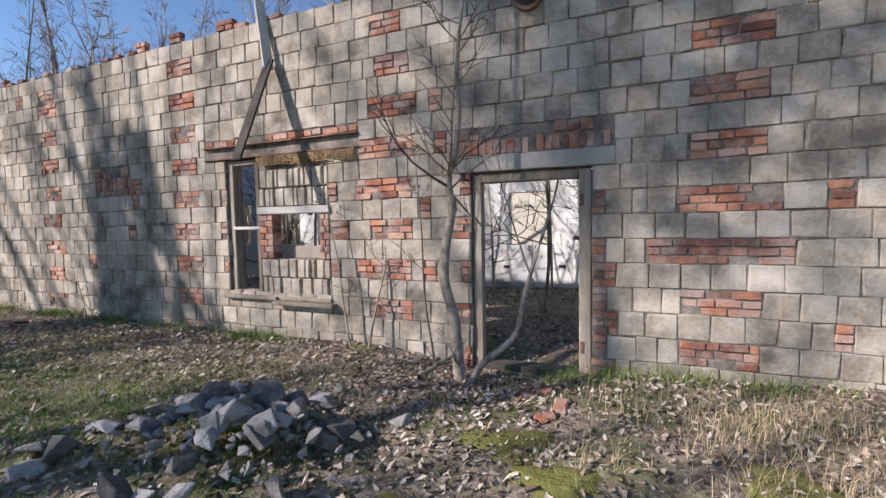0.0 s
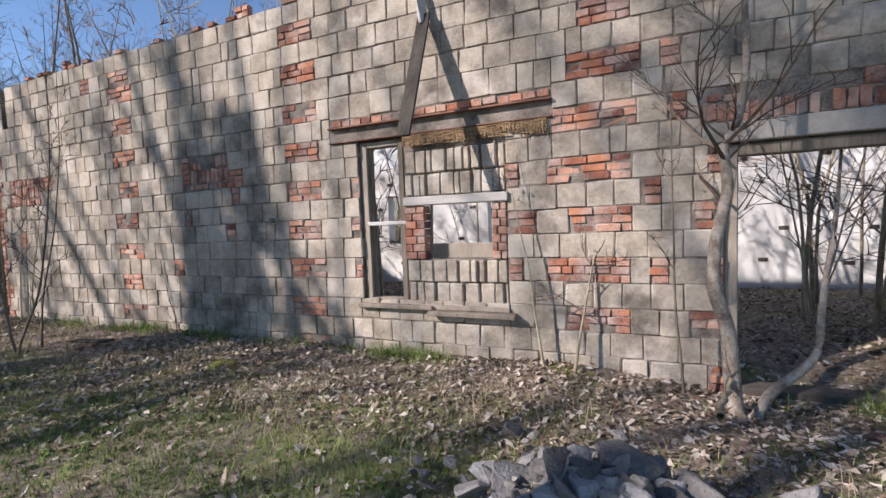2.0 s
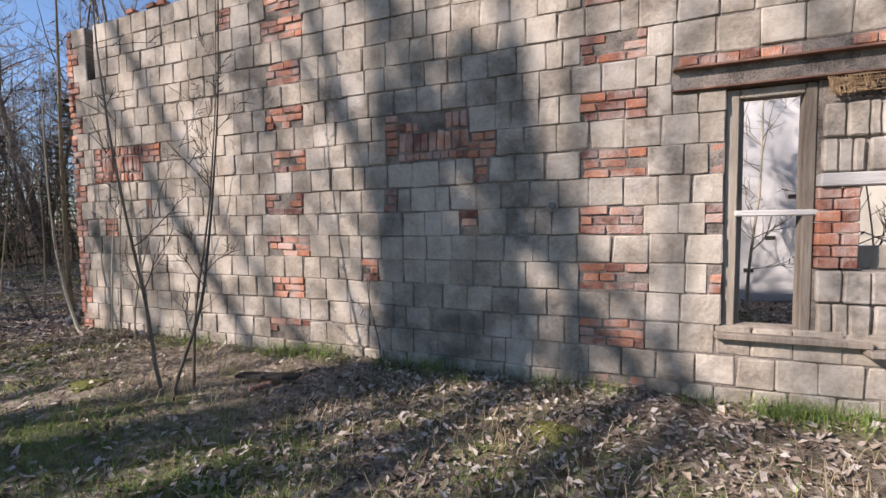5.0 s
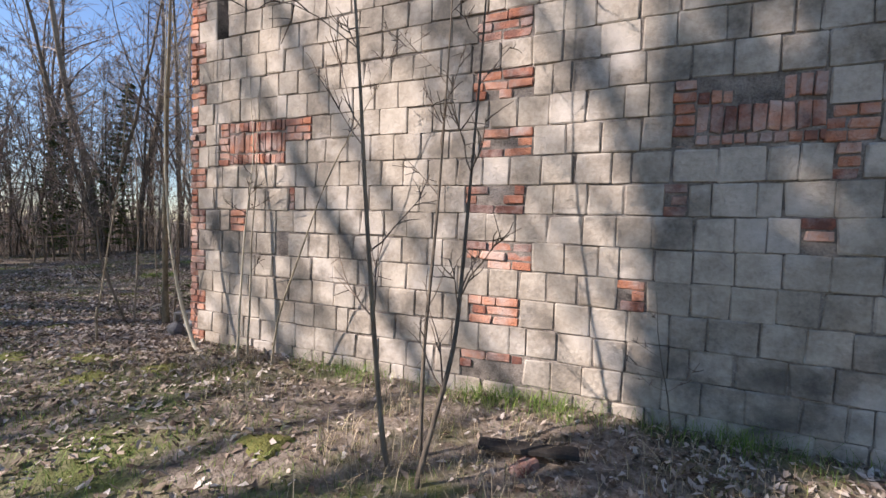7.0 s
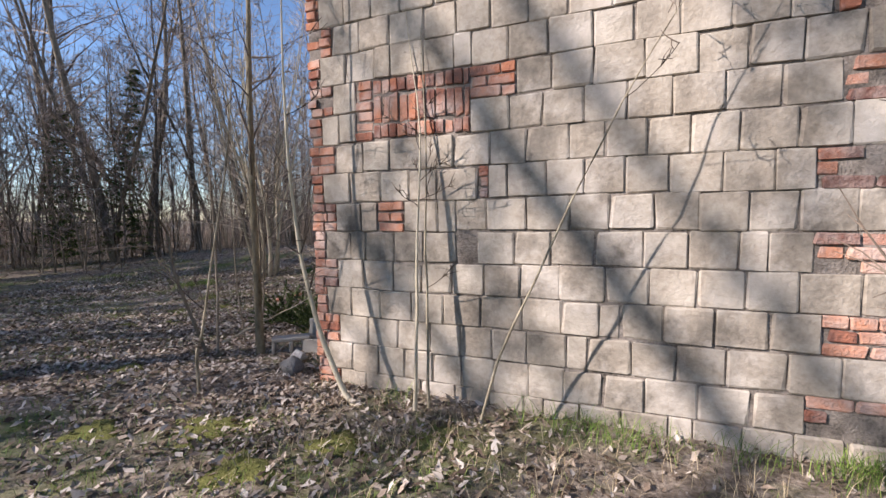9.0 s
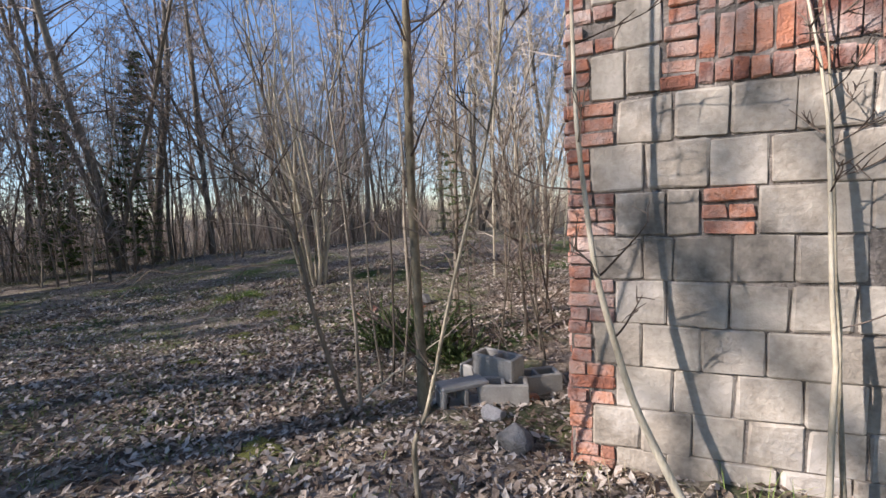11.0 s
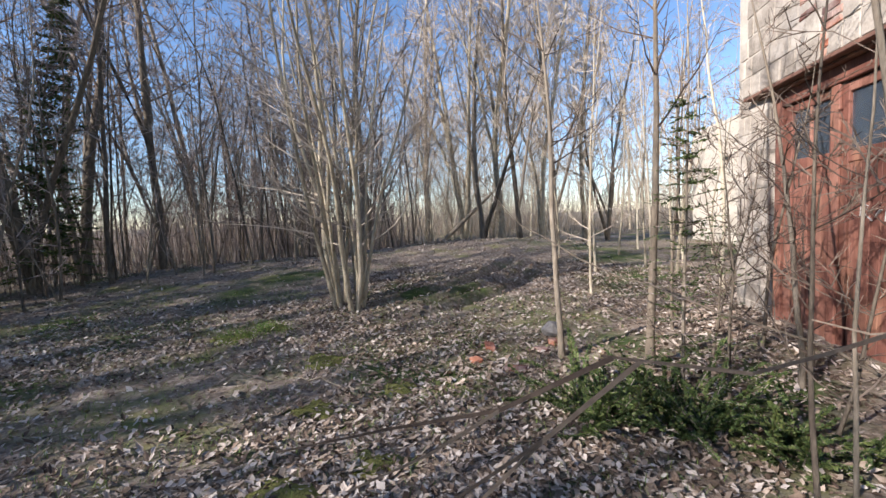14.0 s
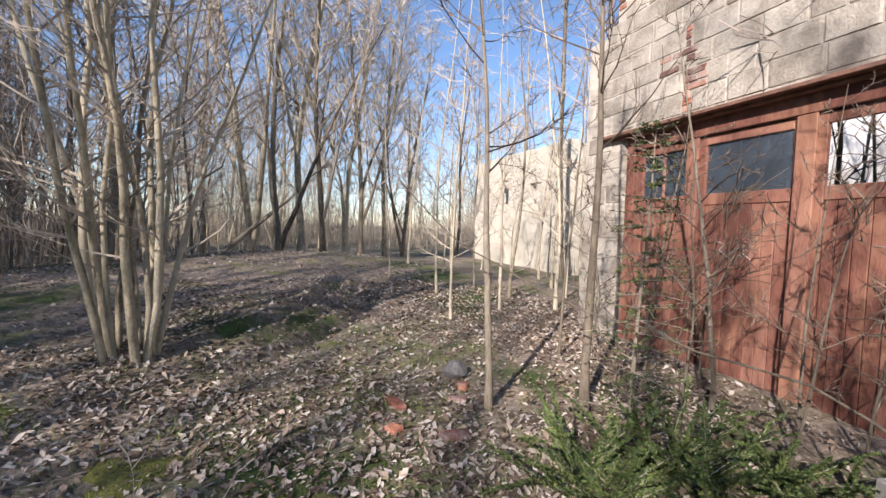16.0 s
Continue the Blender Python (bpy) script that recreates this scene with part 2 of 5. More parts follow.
def ground_z(x, y):
    """Height of the ground."""
    x, y = np.asarray(x, float), np.asarray(y, float)
    z = 0.05 * np.clip((x + 1.0) / 3, 0, 1.5) - 0.03
    z = z - 0.16 * np.exp(-((x + 0.9) / 0.9) ** 2 - ((y + 0.1) / 0.9) ** 2)             # worn hollow at the doorway
    z = z - 0.16 / (1 + np.exp(-(y - 0.6) * 2.2)) / (1 + np.exp((x + 13.2) * 3)) * np.exp(-np.clip(y - 2, 0, 9) / 3)
    z = z + 0.62 * np.exp(-((x + 17.2) / 5.2) ** 2 - ((y - 12.0) / 4.6) ** 2)            # the mound with the wheel ruts
    z = z + 0.30 * np.exp(-((x + 23.5) / 4.0) ** 2 - ((y - 8.5) / 2.5) ** 2)
    u, w = rut_way(x, y)
    bend = w - 0.06 * u * u
    for at in (-0.30, 0.08, 0.48):
        z = z - 0.14 * np.exp(-((bend - at) / 0.12) ** 2) * np.exp(-(u / 2.3) ** 4) + 0.09 * np.exp(-((bend - at - 0.24) / 0.11) ** 2) * np.exp(-(u / 2.3) ** 4)
    z = z + 0.022 * np.sin(1.7 * x + 0.6 * y) * np.sin(1.3 * y - 0.5 * x) + 0.012 * np.sin(4.1 * x) * np.sin(3.7 * y + 1)
    far = np.clip((np.hypot(x + 10, y) - 30) / 60, 0, 1)
    return z * (1 - far) + 0.25 * far


def axis(lo, hi, fine_lo, fine_hi, step, grow=1.35):
    pts = list(np.arange(fine_lo, fine_hi, step))
    s, p = step, pts[-1]
    while p < hi:
        s *= grow
        p += s
        pts.append(p)
    s, p = step, pts[0]
    while p > lo:
        s *= grow
        p -= s
        pts.insert(0, p)
    return np.array(pts)


gx, gy = axis(-1500, 1500, -23, 4, 0.10), axis(-1500, 1500, -5.5, 13, 0.10)
GX, GY = np.meshgrid(gx, gy, indexing="ij")
GZ = ground_z(GX, GY)
near = (np.abs(GX + 9.5) < 14) & (np.abs(GY - 3.5) < 10)
GZ = GZ + np.where(near, np.random.default_rng(5).normal(0, 0.008, GX.shape), 0)
ids = np.arange(GX.size).reshape(GX.shape)
quads = np.stack([ids[:-1, :-1], ids[1:, :-1], ids[1:, 1:], ids[:-1, 1:]], -1).reshape(-1, 4)
tagged(new("ground", mesh_np("ground", np.stack([GX, GY, GZ], -1).reshape(-1, 3), quads, GROUND, True)),
       "leaf-strewn brown soil with thin grass and moss", "ground", kind="structure")

# ---- walls ----
CORNER_X, END_Y, EAST_X, TOP = -13.05, 5.5, 7.0, 4.17
COURSE0, COURSE = 0.09, 0.24
DOOR = (-1.38, -0.12)
WINDOW = (-5.03, -3.27)


def core(name, boxes, mat, label):
    """The mortar body of a wall, built of butted boxes round its openings."""
    chunks = []
    for a, b in boxes:
        v = np.array([[(a, b)[i][0], (a, b)[j][1], (a, b)[k][2]] for i in (0, 1) for j in (0, 1) for k in (0, 1)], float)
        chunks.append((v, [(0, 1, 3, 2), (4, 6, 7, 5), (0, 4, 5, 1), (2, 3, 7, 6), (0, 2, 6, 4), (1, 5, 7, 3)]))
    return tagged(new(name, mesh_np(name, *joined(chunks), mat)), label, "wall", kind="structure")


IN = 0.017     # depth of the joints
T = 0.30       # thickness of the walls
wall_south = core("wall_south", [
    ((CORNER_X + IN, IN, -0.6), (WINDOW[0], T, 3.33)), ((CORNER_X + IN, IN, 3.33), (-12.63, T, TOP)), ((-12.45, IN, 3.33), (WINDOW[0], T, TOP)),
    ((WINDOW[0], IN, -0.6), (WINDOW[1], T, 0.50)), ((WINDOW[0], IN, 2.42), (WINDOW[1], T, TOP)),
    ((WINDOW[1], IN, -0.6), (DOOR[0], T, TOP)), ((DOOR[0], IN, -0.6), (DOOR[1], T, -0.16)), ((DOOR[0], IN, 2.02), (DOOR[1], T, TOP)),
    ((DOOR[1], IN, -0.6), (EAST_X, T, TOP))], MORTAR, "grey concrete block wall patched with red brick")
wall_west = core("wall_west", [
    ((CORNER_X + IN, T, -0.6), (CORNER_X + T, 1.72, TOP)), ((CORNER_X + IN, 1.72, 2.62), (CORNER_X + T, 4.75, TOP)),
    ((CORNER_X + IN, 4.75, -0.6), (CORNER_X + T, END_Y, TOP - 0.1)),
    ((CORNER_X + IN, 0.75, TOP), (CORNER_X + T, 4.95, TOP + 0.48)), ((CORNER_X + IN, 1.5, TOP + 0.48), (CORNER_X + T, 4.2, TOP + 0.96)),
    ((CORNER_X + IN, 2.25, TOP + 0.96), (CORNER_X + T, 3.45, TOP + 1.44))], PLASTER, "pale rendered block end wall of the ruin")
tagged(wall_south, kind="structure")

pieces = {"block": [], "brick": []}      # kind -> (wall, units index, place, size, turn)


def lay(kind, wall, x, z, w, h, proud=0.0, tilt=0.0):
    """A block or brick on the south face at x, z, or on the west face, where x runs along y."""
    z += 0.006 * math.sin(1.3 * x + 2.1 * z) + 0.003 * math.sin(3.1 * x - 1.7 * z)      # courses laid by hand
    pieces[kind].append((wall, x, z, w, h, proud, tilt))


rng = np.random.default_rng(11)


def bricks_flat(wall, x0, x1, z0, z1, gap=0.011, length=0.225, gone=0.04, start=None):
    rows = max(1, round((z1 - z0) / 0.08))
    pitch = (z1 - z0) / rows
    for r in range(rows):
        x = x0 + rng.uniform(-0.02, 0.03)
        first = True
        while x < x1 - 0.03:
            w = length * rng.uniform(0.93, 1.05)
            if first and (r % 2 if start is None else (r + start) % 2):
                w = length * rng.uniform(0.42, 0.62)
            elif rng.random() < 0.15:
                w = length * rng.uniform(0.45, 0.7)
            first = False
            if x1 - x - w < 0.07:
                w = x1 - x
            if rng.random() > gone:
                lay("brick", wall, x + gap / 2, z0 + r * pitch + gap / 2, w - gap, pitch - gap, rng.choice((-0.012, -0.004, 0.0, 0.004, 0.008)) + rng.uniform(-.004, .004), rng.normal(0, 0.018))
            x += w


def bricks_upright(wall, x0, x1, z0, z1, wide=0.078, gap=0.012, gone=0.03):
    x = x0
    while x < x1 - 0.04:
        w = min(wide * rng.uniform(0.9, 1.1), x1 - x)
        if rng.random() > gone:
            lay("brick", wall, x + gap / 2, z0 + gap / 2 + rng.uniform(0, 0.008), w - gap, z1 - z0 - gap, rng.uniform(-0.012, 0.012), rng.normal(0, 0.02))
        x += w


def blocks(wall, x0, x1, z0, z1, sizes=(0.25, 0.26, 0.27, 0.27, 0.28, 0.24, 0.25, 0.29, 0.26, 0.25, 0.27, 0.14)):
    x = x0
    while x < x1 - 0.02:
        gap = rng.choice((0.004, 0.006, 0.008, 0.014)) if wall is wall_south else 0.012
        w = rng.choice(sizes) * rng.uniform(0.95, 1.06)
        if x1 - x - w < 0.10:
            w = x1 - x
            if w > 0.32:
                w /= 2
        lay("block", wall, x + gap / 2, z0 + gap / 2 + rng.normal(0, 0.002), w - gap, z1 - z0 - gap + rng.normal(0, 0.002), rng.uniform(-0.007, 0.007), rng.normal(0, 0.006))
        x += w


def course_z(k):
    return COURSE0 + COURSE * k


# what breaks the block courses of the south face: (x from, x to, course from, course to)
holes = [(*DOOR, -2, 7), (*WINDOW, 2, 9), (-1.54, 0.09, 8, 9), (-5.40, -2.80, 9, 11), (-12.63, -12.45, 14, 17)]
flats = []
for k in (0, 2, 4, 6, 8, 10, 12, 14, 15):
    flats.append((-9.50 + rng.uniform(-.06, .06), -9.00 + rng.uniform(-.05, .05), k))
for k in (-1, 1, 3, 5, 7, 9, 11, 13, 15):
    flats.append((-6.10, -5.58 + rng.uniform(-.03, .03), k))
flats += [(0.65, 1.28, 0), (0.66, 1.29, 2), (0.36, 1.52, 4), (0.62, 1.42, 6), (0.70, 1.30, 8), (0.71, 1.31, 10), (0.72, 1.34, 12), (0.72, 1.33, 14)]
flats += [(-2.66, -2.02, 11), (-2.80, -2.05, 9), (-2.86, -2.10, 7), (-2.66, -2.10, 5), (-2.88, -2.12, 3), (-2.70, -2.12, 1), (-2.55, -2.10, 13), (-2.6, -2.2, 15)]
flats += [(-3.27, -3.14, 7), (-3.27, -2.98, 5), (-3.27, -3.12, 3), (-1.50, -1.38, 7), (-1.62, -1.38, 5), (-1.50, -1.38, 3), (-1.64, -1.38, 1), (-1.50, -1.38, -1),
          (-1.80, -1.66, 9), (-1.86, -1.70, 11), (-2.02, -1.86, 6), (-1.95, -1.80, 3), (-0.12, 0.0, 6), (-0.12, 0.10, 3), (-0.12, 0.02, 2), (-0.12, 0.0, 4), (-0.12, 0.12, 1), (-0.12, 0.02, 0),
          (-0.12, 0.10, -1), (1.72, 1.90, 6), (1.80, 1.92, 1), (-5.14, -5.03, 7), (-5.15, -5.03, 5), (-5.13, -5.03, 3), (-7.10, -6.84, 8), (-7.06, -6.92, 7), (-8.00, -7.86, 6), (-7.2, -7.02, 5),
          (-12.40, -12.16, 5), (-11.60, -11.26, 9), (-11.55, -11.46, 6), (-10.2, -9.98, 15), (-8.3, -8.1, 3), (3.2, 3.8, 3), (3.3, 3.9, 7), (3.2, 3.8, 11)]
uprights = [(-7.98, -7.10, 7.6, 9.9), (-12.58, -11.60, 8.0, 10.0)]
holes += [(-7.98, -7.10, 8, 9), (-12.58, -11.60, 8, 9), (-11.72, -11.55, 4, 4)]


def free_runs(x0, x1, taken):
    x = x0
    for a, b in sorted(taken):
        if a > x + 0.04:
            yield x, min(a, x1)
        x = max(x, b)
    if x < x1 - 0.04:
        yield x, x1


for k in range(-2, 17):
    z0, z1 = course_z(k), course_z(k + 1)
    edge = CORNER_X + (0.25 if k % 2 else 0.13)
    bricks_flat(wall_south, CORNER_X, edge, z0, z1, start=k, gone=0.02)
    taken = [(a, b) for a, b, k0, k1 in holes if k0 <= k <= k1]
    for a, b, kk in flats:
        if kk == k:
            bricks_flat(wall_south, a, b, z0, z1, gone=0.07)
            taken.append((a, b))
    for a, b in free_runs(edge, EAST_X, taken):
        blocks(wall_south, a, b, z0, z1)
# the two patches of upright bricks
bricks_flat(wall_south, -7.98, -7.84, course_z(8), course_z(10), gone=0)
bricks_upright(wall_south, -7.84, -7.10, 2.02, 2.10)
bricks_upright(wall_south, -7.84, -7.10, 2.105, 2.30, gone=0)
bricks_upright(wall_south, -7.84, -7.62, 2.305, 2.40)
bricks_upright(wall_south, -7.34, -7.10, 2.305, 2.47)
bricks_flat(wall_south, -12.58, -12.42, course_z(8), course_z(10), gone=0)
bricks_upright(wall_south, -12.42, -11.60, 2.02, 2.13)
bricks_upright(wall_south, -12.42, -11.60, 2.14, 2.36, gone=0.05)
bricks_upright(wall_south, -12.42, -11.60, 2.365, 2.48)
# above the lintel of the doorway: soldier bricks and headers
bricks_upright(wall_south, -1.52, 0.06, 2.19, 2.355, gone=0.10)
bricks_upright(wall_south, -1.52, -1.0, 2.36, 2.43, wide=0.13, gone=0.3)
bricks_upright(wall_south, -0.62, 0.06, 2.36, 2.49, wide=0.125, gone=0.12)
# round the steel beam over the window
blocks(wall_south, -5.40, -5.03, 2.25, 2.41)
blocks(wall_south, -3.27, -2.80, 2.25, 2.41)
bricks_upright(wall_south, -5.36, -2.82, 2.605, 2.69, wide=0.135, gone=0.08)
blocks(wall_south, -5.40, -2.80, 2.70, 2.97, sizes=(0.27, 0.29, 0.31))
# ragged bricks on the top of the wall
x = CORNER_X
while x < EAST_X:
    w = rng.uniform(0.10, 0.24)
    hgt = rng.choice((0.07, 0.07, 0.07, 0.15)) if rng.random() > 0.62 else 0
    if hgt and not -12.63 < x + w / 2 < -12.45:
        bricks_flat(wall_south, x, x + w, TOP, TOP + hgt, gone=0)
    x += w

# the west face: x of a piece runs along y
for k in range(-3, 23):
    z0, z1 = course_z(k), course_z(k + 1)
    edge = 0.13 if k % 2 else 0.25
    if k > 16:                                   # the gable
        step = 0.75 * ((k - 17) // 2 + 1)
        bricks_flat(wall_west, step, step + 0.13, z0, z1, gone=0.1)
        blocks(wall_west, step + 0.13, 5.7 - step - 0.14, z0, z1, sizes=(0.38, 0.42, 0.5, 0.28))
        bricks_flat(wall_west, 5.7 - step - 0.14, 5.7 - step, z0, z1, gone=0.1)
        continue
    bricks_flat(wall_west, 0.0, edge, z0, z1, start=k + 1, gone=0.02)
    taken = []
    if k in (11, 12, 14):
        bricks_flat(wall_west, 3.55 + 0.1 * (k % 3), 3.85, z0, z1)
        taken.append((3.55 + 0.1 * (k % 3), 3.85))
    if k < 10:
        side = 0.24 if k % 2 else 0.12
        if k in (-1, 0, 3, 4, 5, 6, 7, 8):
            bricks_flat(wall_west, 1.72 - side, 1.72, z0, z1, gone=0.03)
            taken.append((1.72 - side, 4.75))
        else:
            taken.append((1.72, 4.75))
    if k == 10:
        taken.append((1.30, 4.95))
        bricks_flat(wall_west, 1.30, 1.72, z0, z1)
    if k == 13:
        bricks_flat(wall_west, 3.7, 4.2, z0, z1)
        taken.append((3.7, 4.2))
    end = END_Y - (0.0 if k < 8 else 0.06 * (k % 3)) - max(0, k - 13) * 0.10
    for a, b in free_runs(edge, end, taken):
        blocks(wall_west, a, b, z0, z1, sizes=(0.38, 0.42, 0.5, 0.28))

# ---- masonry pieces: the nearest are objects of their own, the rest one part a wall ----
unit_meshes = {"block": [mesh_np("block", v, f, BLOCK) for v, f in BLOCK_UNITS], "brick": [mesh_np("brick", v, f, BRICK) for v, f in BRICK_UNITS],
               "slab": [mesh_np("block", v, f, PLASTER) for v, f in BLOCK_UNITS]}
DEEP = 0.09


def place_pieces():
    pick = np.random.default_rng(3)
    for kind, units in (("block", BLOCK_UNITS), ("brick", BRICK_UNITS)):
        for wall in (wall_south, wall_west):
            west = wall is wall_west
            mine = [p for p in pieces[kind] if p[0] is wall]
            mine.sort(key=lambda p: abs(p[2] - 1.1) + 0.12 * abs(p[1] + (7.0 if not west else -1.5)))
            rest = []
            for n, (_, x, z, w, h, proud, tilt) in enumerate(mine):
                u = int(pick.integers(len(units)))
                c, s = math.cos(tilt), math.sin(tilt)
                if west:        # along -y seen from outside; the body goes towards +x
                    m = Matrix(((0, DEEP, 0, CORNER_X + (0.006 if kind == "block" else 0.004) - proud * 0.5), (-w * c, 0, h * s, x + w), (w * s, 0, h * c, z), (0, 0, 0, 1)))
                else:
                    m = Matrix(((w * c, 0, -h * s, x), (0, DEEP, 0, -proud), (w * s, 0, h * c, z), (0, 0, 0, 1)))
                if n < 295:
                    ob = new(kind, unit_meshes["slab" if west and kind == "block" else kind][u])
                    ob.parent = wall
                    ob.matrix_basis = m
                else:
                    v, f = units[u]
                    a = np.array(m)
                    rest.append((v @ a[:3, :3].T + a[:3, 3], f))
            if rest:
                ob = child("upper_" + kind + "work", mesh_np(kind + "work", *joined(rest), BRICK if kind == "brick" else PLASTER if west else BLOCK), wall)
                tagged(ob, kind="stuff")


# ---- inside of the roofless ruin ----
holes_north = [(-11.0, 1.0), (-9.2, 1.0), (-7.6, 1.0), (-5.0, 1.0), (-2.2, 1.0)]
boxes_n, x = [], CORNER_X + T
for a, w in holes_north:
    boxes_n += [((x, END_Y - T, -0.5), (a, END_Y, 3.9)), ((a, END_Y - T, -0.5), (a + w, END_Y, 0.95)), ((a, END_Y - T, 2.15), (a + w, END_Y, 3.9))]
    x = a + w
boxes_n.append(((x, END_Y - T, -0.5), (EAST_X, END_Y, 3.9)))
wall_north = core("wall_north", boxes_n, WHITEWASH, "whitewashed inner wall with window openings")
wall_east = core("wall_east", [((EAST_X - T, T, -0.5), (EAST_X, END_Y - T, 3.9))], WHITEWASH, "whitewashed inner end wall")
slots = []
srng = np.random.default_rng(8)
for k in range(64):          # sockets left by joists and bolts in the whitewash
    sx, sz = CORNER_X + 0.8 + 0.31 * k, (0.45, 1.05, 1.75, 2.4)[k % 4] + srng.uniform(-.05, .05)
    if any(a - 0.15 < sx < a + w + 0.15 for a, w in holes_north) and 0.8 < sz < 2.3:
        continue
    slots.append((sx, sz))
for sx, sz in slots:
    part("socket", bar((sx, END_Y - T - 0.012, sz), (sx + 0.15, END_Y - T + 0.01, sz + 0.07), 0.003), DARKWOOD, wall_north)


def wing():
    """The far wing of the ruin, with its window holes."""
    w = empty("house", (-9, 15, 0), label="pale block wing of the ruin standing beyond the mound", category="building")
    chunks = []
    for y0, y1, z0, z1 in ((11.6, 13.2, -.5, 4.3), (13.2, 14.0, -.5, 2.4), (13.2, 14.0, 3.1, 4.3), (14.0, 15.6, -.5, 4.35), (15.6, 16.4, -.5, 2.4), (15.6, 16.4, 3.1, 4.35), (16.4, 19.0, -.5, 4.4)):
        chunks.append(((-9.0, y0, z0), (-8.7, y1, z1)))
    for i, (a, b) in enumerate(chunks):
        o = part("wall", bar(a, b, 0.0), FARWALL, w)
        o.matrix_parent_inverse = Matrix.Translation((9, -15, 0))
    o = part("wall", bar((-8.7, 11.6, -.5), (2, 11.9, 4.2), 0.0), FARWALL, w)
    o.matrix_parent_inverse = Matrix.Translation((9, -15, 0))
    o = part("wall", bar((-8.7, 18.7, -.5), (2, 19.0, 4.4), 0.0), FARWALL, w)
    o.matrix_parent_inverse = Matrix.Translation((9, -15, 0))


wing()


# ---- doorway and window of the south wall ----
def doorway():
    d = empty("door_1", (-0.75, 0.1, -0.1), label="empty doorway with a weathered timber frame and concrete lintel", category="doorway", kind="structure")
    back = Matrix.Translation((0.75, -0.1, 0.1))
    for name, a, b, mat, lab in (("lintel", (-1.54, -0.012, 2.015), (0.09, 0.24, 2.186), LINTEL, "cast concrete lintel"),
                                 ("jamb", (-1.375, 0.05, -0.14), (-1.27, 0.17, 1.99), TIMBER, ""),
                                 ("jamb", (-0.245, 0.03, -0.14), (-0.125, 0.16, 1.99), TIMBER, ""),
                                 ("head", (-1.268, 0.045, 1.90), (-0.247, 0.165, 2.0), TIMBER, ""),
                                 ("sill", (-1.36, 0.04, -0.17), (-0.14, 0.26, -0.10), DARKWOOD, "")):
        o = part(name, bar(a, b, 0.01, 0.004, 6), mat, d, lab)
        o.matrix_parent_inverse = back
    for z in (0.12, 1.62):
        o = part("hinge", bar((-0.235, 0.02, z), (-0.20, 0.032, z + 0.12), 0.002), RUST, d)
        o.matrix_parent_inverse = back


doorway()


def window():
    w = empty("window_1", (-4.15, 0.1, 0.5), label="half-bricked window with a weathered timber frame and no glass", category="window", kind="structure")
    back = Matrix.Translation((4.15, -0.1, -0.5))

    def add(name, a, b, mat, lab="", bevel=0.008, rough=0.004):
        o = part(name, bar(a, b, bevel, rough, 5), mat, w, lab)
        o.matrix_parent_inverse = back

    add("frame_post", (-5.02, 0.05, 0.53), (-4.93, 0.18, 2.40), TIMBER)
    add("frame_post", (-4.93, 0.09, 0.54), (-4.89, 0.15, 2.36), TIMBER)
    add("frame_post", (-4.52, 0.04, 0.53), (-4.45, 0.17, 2.40), TIMBER)
    add("frame_head", (-4.93, 0.05, 2.33), (-4.52, 0.17, 2.40), TIMBER)
    add("frame_foot", (-4.93, 0.05, 0.53), (-4.52, 0.17, 0.58), TIMBER)
    add("crossbar", (-4.95, 0.03, 1.43), (-4.42, 0.09, 1.475), PALE, "pale splintered crossbar")
    add("sill", (-5.08, -0.07, 0.475), (-4.12, 0.22, 0.525), TIMBER, "mossy timber sill")
    add("sill", (-4.16, -0.12, 0.425), (-3.19, 0.16, 0.475), TIMBER, "sagging timber sill")
    add("sill_board", (-4.40, -0.03, 0.478), (-3.26, 0.16, 0.53), TIMBER)
    add("lintel_board", (-4.44, -0.03, 1.635), (-3.25, 0.13, 1.73), PALE, "pale lintel board")
    add("inner_board", (-4.20, 0.20, 1.03), (-3.43, 0.24, 1.20), TIMBER)
    # steel beam with its flanges, over the whole window
    add("beam_web", (-5.40, 0.03, 2.43), (-2.80, 0.06, 2.58), RUST, "rusty steel beam", 0.003, 0.001)
    add("beam_flange", (-5.40, -0.03, 2.415), (-2.80, 0.14, 2.43), RUST, "", 0.003, 0.001)
    add("beam_flange", (-5.40, -0.05, 2.58), (-2.80, 0.14, 2.598), RUST, "", 0.003, 0.001)
    # infill: hollow blocks laid with their grooves to the front
    wrng = np.random.default_rng(21)
    for z0, z1 in ((0.53, 0.78), (0.78, 1.03), (1.735, 1.98), (1.985, 2.235)):
        x = -4.44 + wrng.uniform(0, 0.03)
        while x < -3.30:
            n = min(wrng.choice((0.06, 0.085, 0.12, 0.15)), -3.28 - x)
            add("block", (x, 0.0 + wrng.uniform(0.0, 0.02), z0 + 0.006), (x + n, 0.17, z1 - 0.008), BLOCK, "", 0.012, 0.006)
            x += n + wrng.choice((0.006, 0.010, 0.028))
    add("mortar_backing", (-4.445, 0.05, 0.531), (-3.275, 0.19, 1.03), MORTAR, "", 0.0, 0.0)
    add("mortar_backing", (-4.445, 0.05, 1.732), (-3.275, 0.19, 2.41), MORTAR, "", 0.0, 0.0)
    for x0, x1 in ((-4.44, -4.20), (-3.43, -3.275)):
        for r in range(7):
            z = 1.04 + r * 0.085
            c = x0 + (0.09 if r % 2 else 0.14) * (x1 - x0) / 0.24
            add("brick", (x0, 0.005, z), (c - 0.006, 0.17, z + 0.079), BRICK, "", 0.008, 0.005)
            add("brick", (c + 0.006, 0.0, z), (x1, 0.17, z + 0.079), BRICK, "", 0.008, 0.005)


window()


